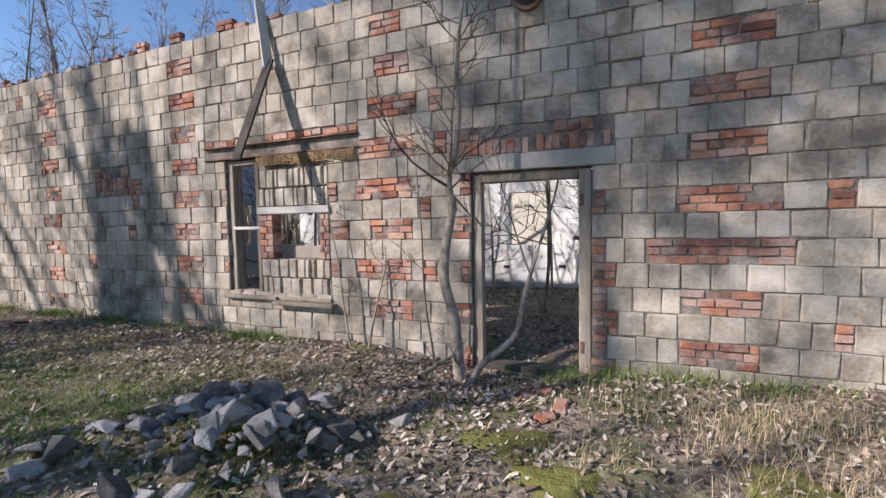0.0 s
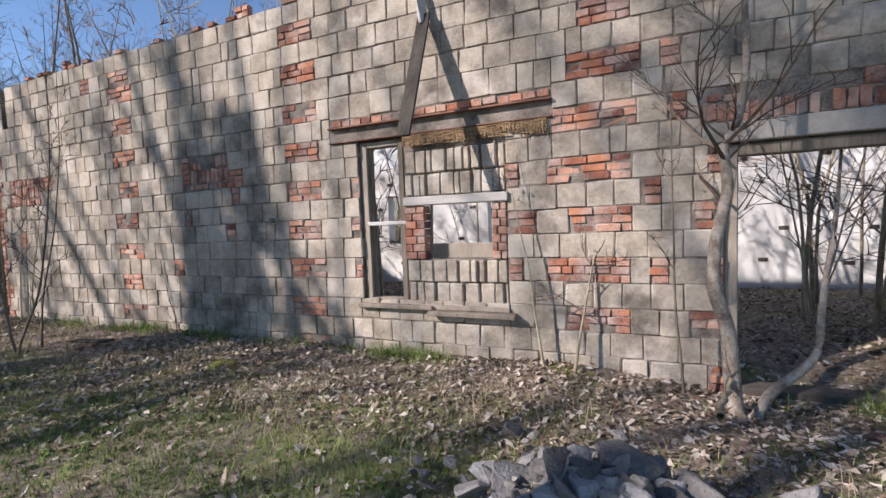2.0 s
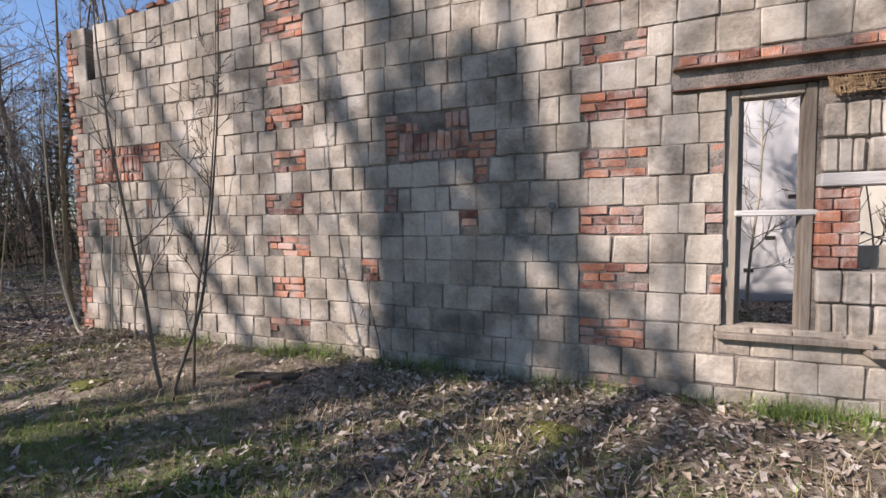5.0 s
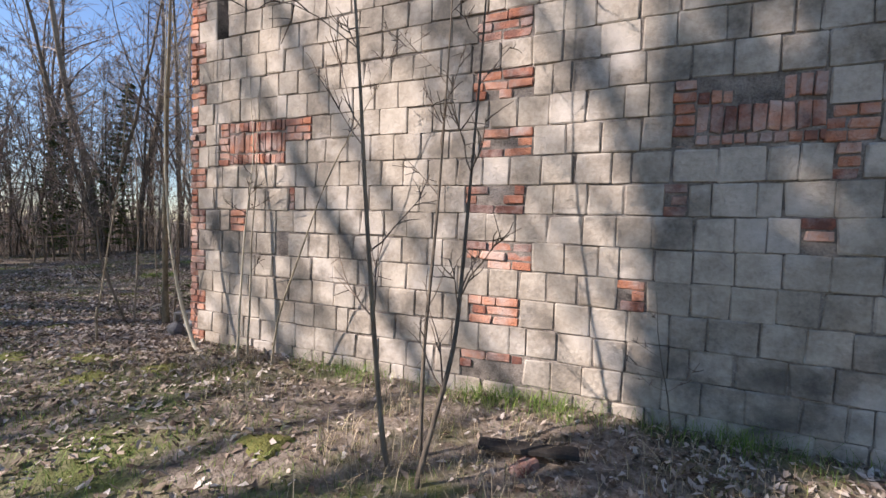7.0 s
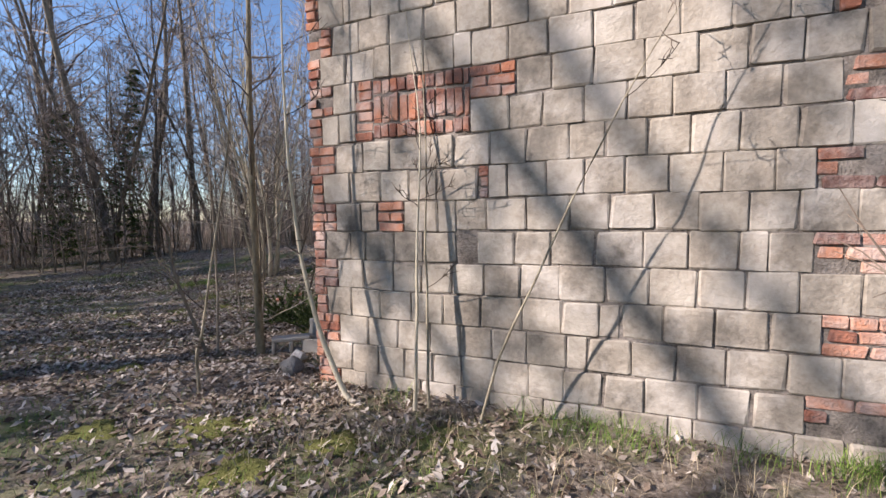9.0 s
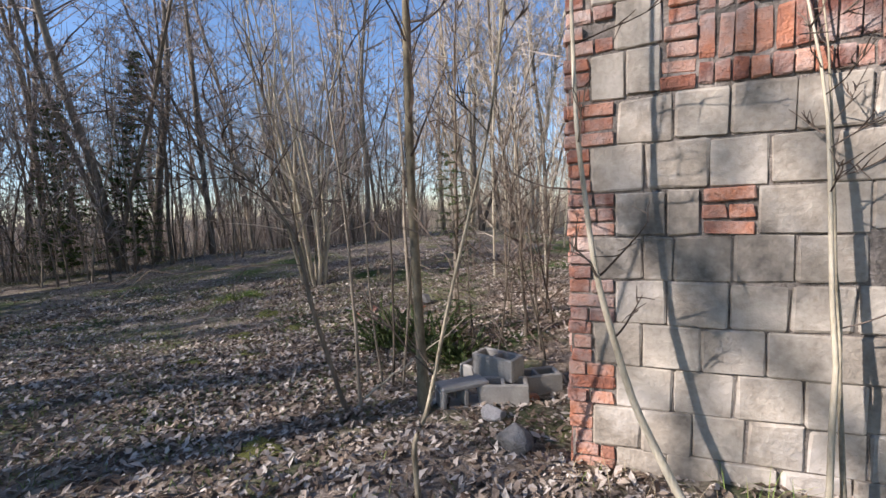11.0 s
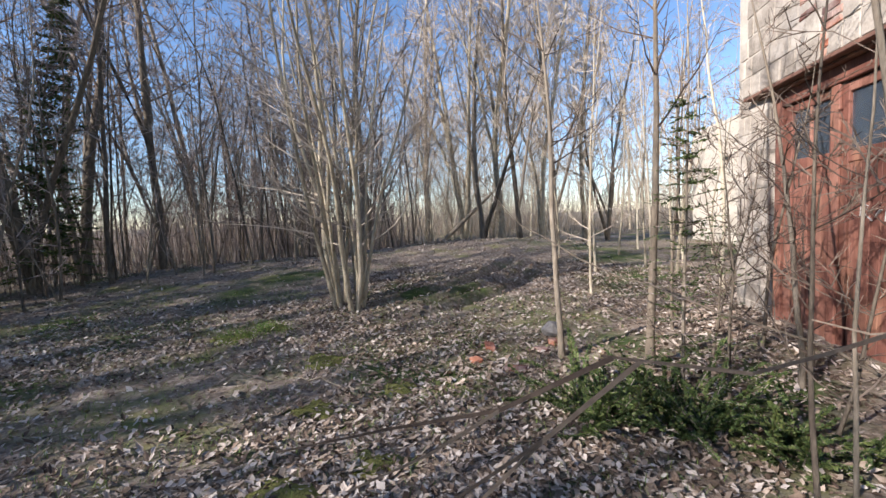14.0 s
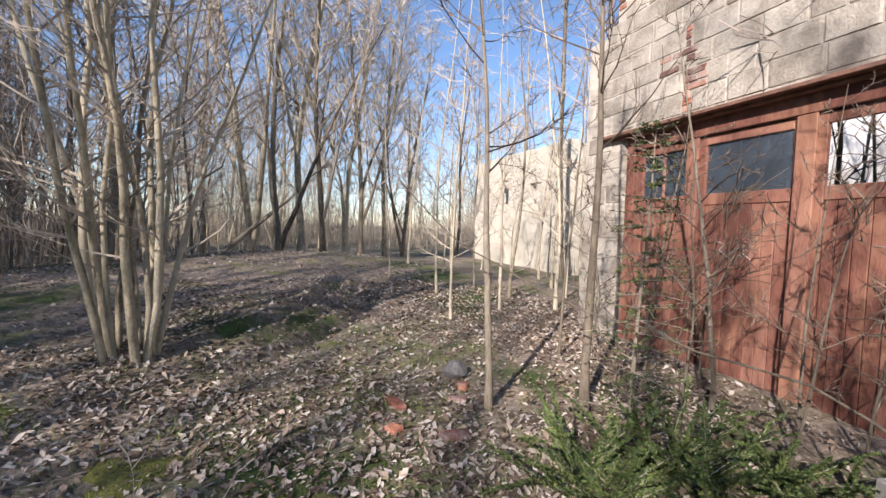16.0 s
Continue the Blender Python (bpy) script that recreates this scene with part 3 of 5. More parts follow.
def burlap():
    """Ragged sacking hanging below the beam: crossing threads with gaps."""
    r = np.random.default_rng(4)
    chunks = []

    def thread(p, q, wdt):
        p, q = np.array(p), np.array(q)
        d = q - p
        side = np.cross(d, (0, 1, 0))
        side = side / (np.linalg.norm(side) + 1e-9) * wdt
        o = np.array((0, 0.004, 0))
        v = np.array([p - side, p + side, q + side, q - side, p - side + o, p + side + o, q + side + o, q - side + o])
        chunks.append((v, [(0, 1, 2, 3), (7, 6, 5, 4), (0, 3, 7, 4), (1, 5, 6, 2)]))

    for x in np.arange(-4.42, -2.84, 0.016):
        low = 2.30 + 0.03 * math.sin(9 * x) + r.uniform(-.03, .03)
        thread((x, -0.02 + r.uniform(-.012, .012), 2.412), (x + r.uniform(-.02, .02), -0.03 + r.uniform(-.02, .02), low), 0.0045)
    for z in np.arange(2.29, 2.41, 0.014):
        for x in np.arange(-4.42, -2.9, 0.12):
            if r.random() < 0.86:
                thread((x, -0.026, z), (x + 0.13, -0.03, z + r.uniform(-.008, .008)), 0.0045)
    v, f = joined(chunks)
    tagged(new("burlap", mesh_np("burlap", v, f, BURLAP)), "ragged brown burlap strip hanging under a steel beam", "cloth")


burlap()


def leaning_boards():
    t = empty("hanging_boards", (-4.3, 0, 2.4), label="dark and pale boards hanging from the wall top", category="boards")
    back = Matrix.Translation((4.3, 0, -2.4))
    o = part("board", stick((-4.07, -0.67, 2.26), (-4.07, -0.07, 3.62), 0.14, 0.03), DARKWOOD, t, "dark wet board")
    o.matrix_parent_inverse = back
    o = part("board", stick((-4.06, -0.10, 3.50), (-4.24, -0.03, 4.42), 0.13, 0.035), PALE, t, "pale weathered board")
    o.matrix_parent_inverse = back


leaning_boards()


def tap():
    t = empty("pipe_stub", (-6.33, 0, 1.55), label="short broken pipe stub sticking out of the wall", category="pipe")
    bm = bmesh.new()
    bmesh.ops.create_cone(bm, cap_ends=True, segments=12, radius1=0.035, radius2=0.03, depth=0.16)
    bmesh.ops.rotate(bm, matrix=Matrix.Rotation(radians(90), 3, "X"), verts=bm.verts)
    part("pipe", bm, STONE, t)
    bm = bmesh.new()
    bmesh.ops.create_cone(bm, cap_ends=True, segments=12, radius1=0.055, radius2=0.05, depth=0.03)
    bmesh.ops.rotate(bm, matrix=Matrix.Rotation(radians(90), 3, "X"), verts=bm.verts)
    part("collar", bm, LINTEL, t)


tap()


def flue():
    f = empty("flue_collar", (-0.73, 0.0, 3.74), label="rusty round flue collar set in the block wall", category="flue")
    for name, outer, inner, depth, mat in (("rim", 0.15, 0.115, 0.07, RUST), ("throat", 0.114, 0.0, 0.03, DARKWOOD)):
        bm = bmesh.new()
        rings = [[bm.verts.new((q * math.cos(a * math.pi / 12), y, q * math.sin(a * math.pi / 12))) for a in range(24)] for q, y in ((outer, 0.0), (outer, -depth), (max(inner, 0.004), -depth), (max(inner, 0.004), 0.0))]
        for p, q in zip(rings, rings[1:] + rings[:1]):
            for i in range(24):
                bm.faces.new((p[i], p[(i + 1) % 24], q[(i + 1) % 24], q[i]))
        bmesh.ops.recalc_face_normals(bm, faces=bm.faces)
        part(name, bm, mat, f)


flue()


# ---- gates of the west wall ----
def gates():
    fx = CORNER_X + 0.10
    g = empty("door_2", (fx, 3.2, -0.3), label="tall closed red-brown timber gates with high windows", category="gate", kind="structure")
    back = Matrix.Translation((-fx, -3.2, 0.3))

    def add(name, a, b, mat=REDDOOR, parent=None, bevel=0.006, rough=0.003):
        o = part(name, bar(a, b, bevel, rough, 6), mat, parent or g)
        if parent is None:
            o.matrix_parent_inverse = back
        return o

    add("frame_post", (fx - 0.03, 1.76, -0.45), (fx + 0.10, 1.90, 2.60))
    add("frame_post", (fx - 0.03, 4.58, -0.45), (fx + 0.10, 4.72, 2.60))
    add("frame_head", (fx - 0.04, 1.90, 2.44), (fx + 0.10, 4.58, 2.60))
    add("mullion", (fx - 0.035, 2.54, -0.40), (fx - 0.002, 2.70, 2.435))
    add("mullion", (fx - 0.03, 3.66, -0.40), (fx - 0.002, 3.77, 2.435))
    add("drip_rail", (fx - 0.20, 1.74, 2.635), (fx + 0.02, 5.12, 2.675), RUST)
    add("lintel_angle", (CORNER_X - 0.012, 1.60, 2.60), (fx + 0.15, 4.95, 2.632), RUST)
    grng = np.random.default_rng(6)
    for y0, y1, bars in ((1.915, 2.60, 1), (2.615, 3.70, 1), (3.715, 4.57, 2)):
        leaf_name = "gate_leaf"
        add(leaf_name, (fx, y0, -0.38), (fx + 0.05, y0 + 0.12, 2.43))
        add(leaf_name, (fx, y1 - 0.12, -0.38), (fx + 0.05, y1, 2.43))
        add("rail", (fx + 0.002, y0 + 0.122, 1.70), (fx + 0.05, y1 - 0.122, 1.82))
        add("rail", (fx + 0.002, y0 + 0.122, -0.36), (fx + 0.05, y1 - 0.122, -0.22))
        add("rail", (fx + 0.002, y0 + 0.122, 2.34), (fx + 0.05, y1 - 0.122, 2.43))
        y = y0 + 0.124
        while y < y1 - 0.15:
            w = min(0.115, y1 - 0.124 - y)
            add("plank", (fx + 0.014 + grng.uniform(-.003, .003), y, -0.22), (fx + 0.045, y + w - 0.006, 1.70), bevel=0.004)
            y += w
        if y0 < 2:                                # this leaf has lost its pane
            continue
        pane = add("pane", (fx + 0.028, y0 + 0.122, 1.82), (fx + 0.033, y1 - 0.122, 2.34), GLASS, bevel=0, rough=0)
        pane.visible_shadow = False
        if bars > 1:
            add("glazing_bar", (fx + 0.005, (y0 + y1) / 2 - 0.015, 1.82), (fx + 0.045, (y0 + y1) / 2 + 0.015, 2.34))

    # faded scrawl of pale paint on the middle leaf
    for k, (y, z, dy, dz) in enumerate(((3.42, 1.20, -0.02, 0.14), (3.40, 1.32, -0.08, -0.03), (3.33, 1.28, 0.05, -0.05), (3.37, 1.23, -0.09, -0.07), (3.24, 1.20, -0.07, 0.06), (3.20, 1.26, 0.05, -0.07), (3.14, 1.16, -0.02, 0.13), (3.13, 1.22, -0.07, 0.06), (3.12, 1.21, -0.07, -0.06))):
        o = part("paint_stroke", stick((fx + 0.0085, y, z), (fx + 0.0085, y + dy, z + dz), 0.012, 0.004, 0.0), PALE, g)
        o.matrix_parent_inverse = back


gates()


# ---- plants ----
def tube(points, radii, sides=5):
    points, radii = np.asarray(points, float), np.asarray(radii, float)
    d = np.gradient(points, axis=0)
    d /= np.linalg.norm(d, axis=1, keepdims=True) + 1e-9
    ref = np.where(np.abs(d[:, 2:3]) < 0.9, (0.0, 0.0, 1.0), (1.0, 0.0, 0.0))
    u = np.cross(d, ref)
    u /= np.linalg.norm(u, axis=1, keepdims=True) + 1e-9
    w = np.cross(d, u)
    a = np.arange(sides) * 2 * np.pi / sides
    v = points[:, None] + radii[:, None, None] * (np.cos(a)[None, :, None] * u[:, None] + np.sin(a)[None, :, None] * w[:, None])
    n = len(points)
    i = np.arange(n * sides).reshape(n, sides)
    j = np.roll(i, -1, 1)
    f = np.stack([i[:-1], j[:-1], j[1:], i[1:]], -1).reshape(-1, 4)
    return v.reshape(-1, 3), f


def wander(r, start, way, length, steps, bend, rise=0.0):
    pts, d = [np.array(start, float)], np.array(way, float)
    d /= np.linalg.norm(d)
    for _ in range(steps):
        d = d + r.normal(0, bend, 3) + (0, 0, rise)
        d /= np.linalg.norm(d)
        pts.append(pts[-1] + d * length / steps)
    return np.array(pts)


def branches(r, stem, radii, count, low, reach, twigs, sub=True, up=0.5, sides=3, thick=1.0, steps=5):
    """Side branches of a stem, with twigs on them."""
    out = []
    n = len(stem)
    for _ in range(count):
        f = low + (1 - low) * r.random() ** 0.85
        k = min(int(f * (n - 1)), n - 2)
        w = f * (n - 1) - k
        p = stem[k] * (1 - w) + stem[k + 1] * w
        rad = (radii[k] * (1 - w) + radii[k + 1] * w)
        az = r.uniform(0, 2 * np.pi)
        way = np.array([np.cos(az), np.sin(az), up + r.uniform(-0.25, 0.5)])
        ln = reach * r.uniform(0.4, 1.0) * (1.15 - 0.75 * f)
        b = wander(r, p, way, ln, steps, 0.13 * (5 / steps) ** 0.5, 0.05)
        br = np.linspace(min(rad * 0.5, 0.012 * ln + 0.003), 0.0022, steps + 1)
        out.append(tube(b, br, sides))
        for _ in range(twigs):
            g = r.uniform(0.25, 1.0)
            kk = min(int(g * steps), steps - 1)
            q = b[kk] + (b[kk + 1] - b[kk]) * (g * steps - kk)
            tw = wander(r, q, (b[-1] - b[0]) / (ln + 1e-6) + r.normal(0, 0.55, 3) + (0, 0, 0.2), ln * r.uniform(0.2, 0.5), 3 if steps > 3 else 2, 0.18, 0.03)
            out.append(tube(tw, np.linspace(0.0035, 0.0014, len(tw)) * thick, 3))
            if sub:
                q2 = tw[1]
                t2 = wander(r, q2, tw[2] - tw[0] + r.normal(0, 0.12, 3), ln * r.uniform(0.12, 0.28), 2, 0.18)
                out.append(tube(t2, np.linspace(0.0026, 0.0012, 3) * thick, 3))
    return out


def forked(r, stem, radii, forks, height):
    """Secondary limbs that rise beside a stem."""
    out = []
    n = len(stem)
    for _ in range(forks):
        f = r.uniform(0.04, 0.5)
        k = int(f * (n - 1))
        a = r.uniform(0, 2 * np.pi)
        lean = r.uniform(0.16, 0.42)
        limb = wander(r, stem[k], (np.cos(a) * lean, np.sin(a) * lean, 1), height * (1 - f) * r.uniform(0.6, 0.95), 10, 0.06, 0.03)
        out.append((limb, radii[k] * r.uniform(0.45, 0.75) * (1 - 0.88 * np.linspace(0, 1, 11))))
    return out


def tree(name, at, height, radius, label, category="tree", seed=0, bark=BARK, lean=(0, 0), count=16, low=0.3, reach=1.2, twigs=5, bend=0.04, stem=None, group="", up=0.5, thick=1.3, twig=NEARTWIG, forks=0):
    """A bare tree: a tapered trunk and its crown of branches and twigs."""
    r = np.random.default_rng(seed)
    x, y = at
    z = float(ground_z(x, y)) - 0.05
    t = empty(name, (x, y, z), label=label, category=category, group=group)
    if stem is None:
        stem = wander(r, (0, 0, 0), (lean[0], lean[1], 1), height, 12, bend, 0.02)
    else:
        stem = np.array(stem, float)
        s = np.linspace(0, 1, len(stem))
        ss = np.linspace(0, 1, 4 * len(stem))
        stem = np.stack([np.interp(ss, s, stem[:, i]) for i in range(3)], 1)
        stem[1:-1] = 0.25 * stem[:-2] + 0.5 * stem[1:-1] + 0.25 * stem[2:]
    n = len(stem)
    radii = radius * (1 - 0.85 * np.linspace(0, 1, n) ** 1.1)
    radii[0] *= 1.35
    child("trunk", mesh_np("trunk", *tube(stem, radii, 9 if radius > 0.03 else 6), bark, True), t)
    out = branches(r, stem, radii, count, low, reach, twigs, up=up, thick=thick)
    for limb, lr in forked(r, stem, radii, forks, height):
        child("limb", mesh_np("limb", *tube(limb, lr, 7), bark, True), t)
        out += branches(r, limb, lr, count // 2, 0.15, reach * 0.8, twigs, up=up, thick=thick)
    if out:
        child("crown", mesh_np("crown", *joined(out), twig), t)
    return t


def clump(name, at, stems, height, radius, label, seed=0, bark=PALEBARK, spread=0.25, count=7, reach=1.0, twigs=4, foot=0.25, low=0.35, category="tree", twig=NEARTWIG, bend=0.045):
    """Several stems from one stool."""
    r = np.random.default_rng(seed)
    x, y = at
    t = empty(name, (x, y, float(ground_z(x, y)) - 0.05), label=label, category=category)
    out = []
    for i in range(stems):
        a = 2 * np.pi * i / stems + r.uniform(-.4, .4)
        p = np.array([np.cos(a), np.sin(a), 0]) * foot * r.uniform(0.35, 1)
        h = height * r.uniform(0.6, 1.0)
        s = wander(r, p, (np.cos(a) * spread * r.uniform(.2, 1), np.sin(a) * spread * r.uniform(.2, 1), 1), h, 10, bend, 0.03)
        rad = radius * r.uniform(0.55, 1.0) * (1 - 0.85 * np.linspace(0, 1, 11))
        child("stem", mesh_np("stem", *tube(s, rad, 7), bark, True), t)
        out += branches(r, s, rad, count, low, reach, twigs)
    child("crown", mesh_np("crown", *joined(out), twig), t)
    return t


# the crooked two-stemmed tree at the doorway
tree("tree", (-1.38, -0.42), 4.6, 0.064, "crooked pale double-stemmed tree growing at the doorway", seed=2, bark=BIRCH, count=20, low=0.40, reach=1.7, twigs=7,
     stem=[(0, 0, 0), (-0.03, 0.0, 0.35), (-0.05, 0, 0.7), (-0.16, 0, 1.05), (-0.14, 0, 1.4), (-0.05, 0, 1.8), (-0.10, -0.02, 2.12), (0.0, -0.05, 2.3), (0.05, -0.05, 2.7), (0.03, -0.03, 3.3), (0.10, 0, 3.9), (0.05, 0, 4.6)])
tree("tree", (-1.28, -0.45), 2.6, 0.042, "pale leaning stem reaching through the doorway", seed=3, bark=BIRCH, count=8, low=0.55, reach=0.9, twigs=5,
     stem=[(0, 0, 0.0), (0.12, 0.05, 0.24), (0.35, 0.12, 0.42), (0.46, 0.18, 0.55), (0.52, 0.30, 0.95), (0.66, 0.5, 1.5), (0.78, 0.75, 2.0), (0.85, 0.9, 2.6)])
tree("sapling", (-2.9, -0.14), 2.3, 0.014, "thin bare sapling against the block wall", "sapling", 5, PALEBARK, (-0.12, 0), 7, 0.3, 0.7, 3)
tree("sapling", (-2.62, -0.20), 1.9, 0.016, "thin bare sapling with spreading twigs by the wall", "sapling", 6, PALEBARK, (0.1, 0), 9, 0.25, 0.8, 3)
tree("sapling", (-1.72, -0.28), 2.7, 0.013, "thin dark upright sapling beside the doorway", "sapling", 8, BARK, (0, 0), 8, 0.4, 0.5, 3)
# stems in front of the west half of the south wall
tree("sapling", (-9.45, -1.38), 4.2, 0.019, "slender grey-brown sapling in the leaf litter before the wall", "sapling", 9, BARK, count=14, low=0.3, reach=1.0, twigs=4, up=0.7,
     stem=[(0, 0, 0), (-0.04, -0.03, 0.25), (-0.10, -0.04, 0.8), (-0.09, -0.18, 1.6), (-0.08, -0.27, 2.2), (-0.14, -0.3, 3.0), (-0.10, -0.3, 4.2)])
tree("sapling", (-9.36, -1.17), 4.4, 0.015, "thin upright sapling rising from a shared stool", "sapling", 10, BARK, count=10, low=0.35, reach=0.8, twigs=4, up=0.7,
     stem=[(0, 0, 0), (-0.03, 0.07, 0.7), (-0.06, 0.3, 1.65), (-0.08, 0.45, 2.75), (-0.06, 0.5, 4.4)])
tree("sapling", (-9.25, -1.46), 4.4, 0.019, "brown sapling leaning gently towards the wall", "sapling", 28, BARK, count=12, low=0.2, reach=1.0, twigs=4, up=0.6,
     stem=[(0, 0, 0), (0.04, 0.02, 0.2), (0.13, 0.22, 0.8), (0.13, 0.36, 1.64), (0.15, 0.46, 2.6), (0.2, 0.5, 4.4)])
tree("sapling", (-7.9, -0.3), 1.1, 0.007, "thin bare twig standing at the foot of the wall", "sapling", 29, BARK, (-0.1, 0), 5, 0.3, 0.4, 2)
tree("sapling", (-11.95, -0.28), 3.2, 0.014, "thin pale sapling against the end of the wall", "sapling", 11, PALEBARK, (0.03, 0), 8, 0.3, 0.6, 3)
tree("sapling", (-11.86, -0.22), 2.9, 0.012, "thin pale sapling against the end of the wall", "sapling", 12, PALEBARK, (-0.05, 0), 8, 0.3, 0.6, 3)
tree("sapling", (-11.45, -0.30), 3.4, 0.011, "pale sapling leaning along the wall", "sapling", 13, PALEBARK, (0.20, 0), 8, 0.3, 0.6, 3, 0.07)
tree("sapling", (-12.38, -0.35), 4.0, 0.026, "pale bowed sapling curving past the brick corner", "sapling", 14, PALEBARK, count=10, low=0.4, reach=0.8, twigs=3,
     stem=[(0, 0, 0), (-0.14, 0, 0.12), (-0.36, 0, 0.6), (-0.52, 0, 1.2), (-0.60, 0, 1.9), (-0.62, 0, 2.7), (-0.58, 0, 4.0)])
tree("sapling", (-13.75, -0.62), 3.4, 0.016, "pale sapling leaning towards the brick corner", "sapling", 15, PALEBARK, count=8, low=0.4, reach=0.7, twigs=3,
     stem=[(0, 0, 0), (-0.02, 0, 0.4), (0.06, 0, 0.55), (0.22, 0, 1.2), (0.45, 0, 2.0), (0.62, 0, 3.4)])
# past the corner
clump("sapling_clump", (-14.6, 0.78), 3, 4.0, 0.016, "leaning cluster of slim bare stems by the end wall", 17, BARK, 0.28, 6, 0.9, 3, 0.16, 0.25, "sapling")
tree("tree", (-14.17, 0.45), 7.0, 0.040, "straight smooth young tree with an olive-grey trunk", seed=18, bark=OLIVEBARK, count=18, low=0.25, reach=1.6, twigs=4, bend=0.012)
tree("tree", (-14.75, 0.27), 4.4, 0.019, "leaning forked young tree with thin branches", seed=19, bark=BARK, count=20, low=0.3, reach=1.6, twigs=4, up=0.3,
     stem=[(0, 0, 0), (-0.03, -0.32, 0.97), (-0.1, -0.31, 1.42), (-0.23, -0.47, 1.76), (-0.38, -0.73, 2.06), (-0.52, -0.96, 2.33)])
tree("tree", (-14.66, 0.32), 4.0, 0.015, "slim young tree leaning over the leaf litter", seed=20, bark=BARK, lean=(-0.06, 0.05), count=10, low=0.3, reach=1.5, twigs=4, bend=0.04, up=0.3)
tree("tree", (-14.78, 3.06), 4.8, 0.04, "forked bare young tree growing before the gates", seed=21, bark=BARK, count=18, low=0.45, reach=1.9, twigs=5, bend=0.025)
tree("tree", (-15.55, 3.30), 4.5, 0.032, "slim bare tree at the edge of the mound", seed=22, bark=BARK, count=14, low=0.4, reach=1.5, twigs=5, bend=0.03)
tree("tree", (-13.75, 2.72), 3.6, 0.024, "crooked sapling before the red gates", seed=23, bark=BARK, count=16, low=0.2, reach=1.3, twigs=5, bend=0.06)
tree("sapling", (-13.50, 2.20), 2.6, 0.014, "twiggy brown sapling before the red gates", "sapling", 24, BARK, (-0.12, 0), 9, 0.25, 0.7, 4)
tree("sapling", (-13.62, 3.6), 3.0, 0.018, "twiggy brown sapling before the red gates", "sapling", 25, BARK, (0.1, 0), 14, 0.2, 0.9, 4)
for i, (x, y) in enumerate(((-13.45, 3.1), (-13.75, 4.3), (-14.1, 3.5), (-13.4, 1.85), (-14.35, 2.5), (-13.95, 2.0))):
    tree("sapling", (x, y), 1.9 + 0.3 * (i % 3), 0.013, "twiggy brown shrub stem before the red gates", "sapling", 300 + i, BARK, (0.1 * (i % 3 - 1), -0.05), 18, 0.08, 0.9, 5, 0.06)
tree("sapling", (-14.25, 4.2), 3.4, 0.018, "slim sapling at the end of the wall", "sapling", 26, BARK, (0, 0), 12, 0.2, 0.9, 4)
for i, (x, y) in enumerate(((-13.9, 6.4), (-14.6, 7.6), (-13.2, 7.4), (-12.6, 9.0), (-13.8, 9.6), (-11.6, 8.4), (-14.9, 6.0), (-12.1, 10.6), (-11.0, 9.9), (-15.2, 9.0), (-10.4, 8.8), (-12.9, 6.3), (-13.5, 8.4), (-12.0, 7.3), (-10.2, 10.7), (-11.9, 11.6), (-13.0, 11.2), (-14.3, 10.9), (-10.9, 7.2), (-9.9, 9.6), (-12.5, 10.0), (-11.3, 10.9))):
    tree("tree", (x, y), 5.0 + 0.35 * (i % 4), 0.022 + 0.005 * (i % 3), "slender sunlit bare tree in the thicket by the ruin", seed=40 + i, bark=PALEBARK, count=20, low=0.15, reach=1.3, twigs=6, bend=0.045, group="thicket", twig=SUNTWIG)
clump("tree", (-18.65, 5.15), 14, 8.0, 0.050, "many-stemmed pale hazel clump on the edge of the mound", 30, PALEBARK, 0.12, 20, 1.6, 6, 0.38, 0.16, twig=SUNTWIG, bend=0.065)
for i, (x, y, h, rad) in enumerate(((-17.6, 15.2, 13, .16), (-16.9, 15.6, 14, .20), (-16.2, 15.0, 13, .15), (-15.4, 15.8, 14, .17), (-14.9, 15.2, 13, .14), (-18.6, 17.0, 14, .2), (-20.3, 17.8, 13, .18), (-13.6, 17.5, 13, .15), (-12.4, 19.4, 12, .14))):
    tree("tree", (x, y), h, 0.62 * rad, "tall bare tree standing on the mound", seed=60 + i, bark=(BARK, PALEBARK)[i % 2], count=44, low=0.2, reach=3.2, twigs=8, bend=0.05, up=1.0, thick=2.8, group="trees on the mound", twig=SUNTWIG, forks=3)
t = tree("fallen_tree", (-19.5, 16.2), 4.2, 0.10, "broken trunk leaning against the trees on the mound", seed=70, bark=BARK, count=4, low=0.5, reach=0.8, twigs=2,
         stem=[(0, 0, 0.1), (1.2, 0.0, 1.2), (2.2, 0.1, 2.1), (3.1, 0.1, 3.0)])


# evergreens
def needle_sprays(r, path, width, count, droop=0.0):
    """Flat fans of needles along a twig, as small leaf-shaped blades."""
    out = []
    n = len(path)
    for _ in range(count):
        f = r.uniform(0.1, 1.0)
        k = min(int(f * (n - 1)), n - 2)
        p = path[k] + (path[k + 1] - path[k]) * (f * (n - 1) - k)
        d = path[k + 1] - path[k]
        d = d / (np.linalg.norm(d) + 1e-9)
        s = np.cross(d, (0, 0, 1)) * r.choice((-1, 1))
        w = d * 0.6 + s * r.uniform(0.5, 1) + r.normal(0, 0.25, 3)
        w /= np.linalg.norm(w) + 1e-9
        ln = width * r.uniform(0.5, 1.0) * (1.1 - 0.6 * f)
        side = np.cross(w, r.normal(0, 1, 3))
        side = side / (np.linalg.norm(side) + 1e-9) * (0.0045 + 0.05 * width)
        q = p + w * ln
        m = p + w * ln * 0.5
        out.append((np.array([p, m + side, q, m - side]), [(0, 1, 2, 3)]))
    return out


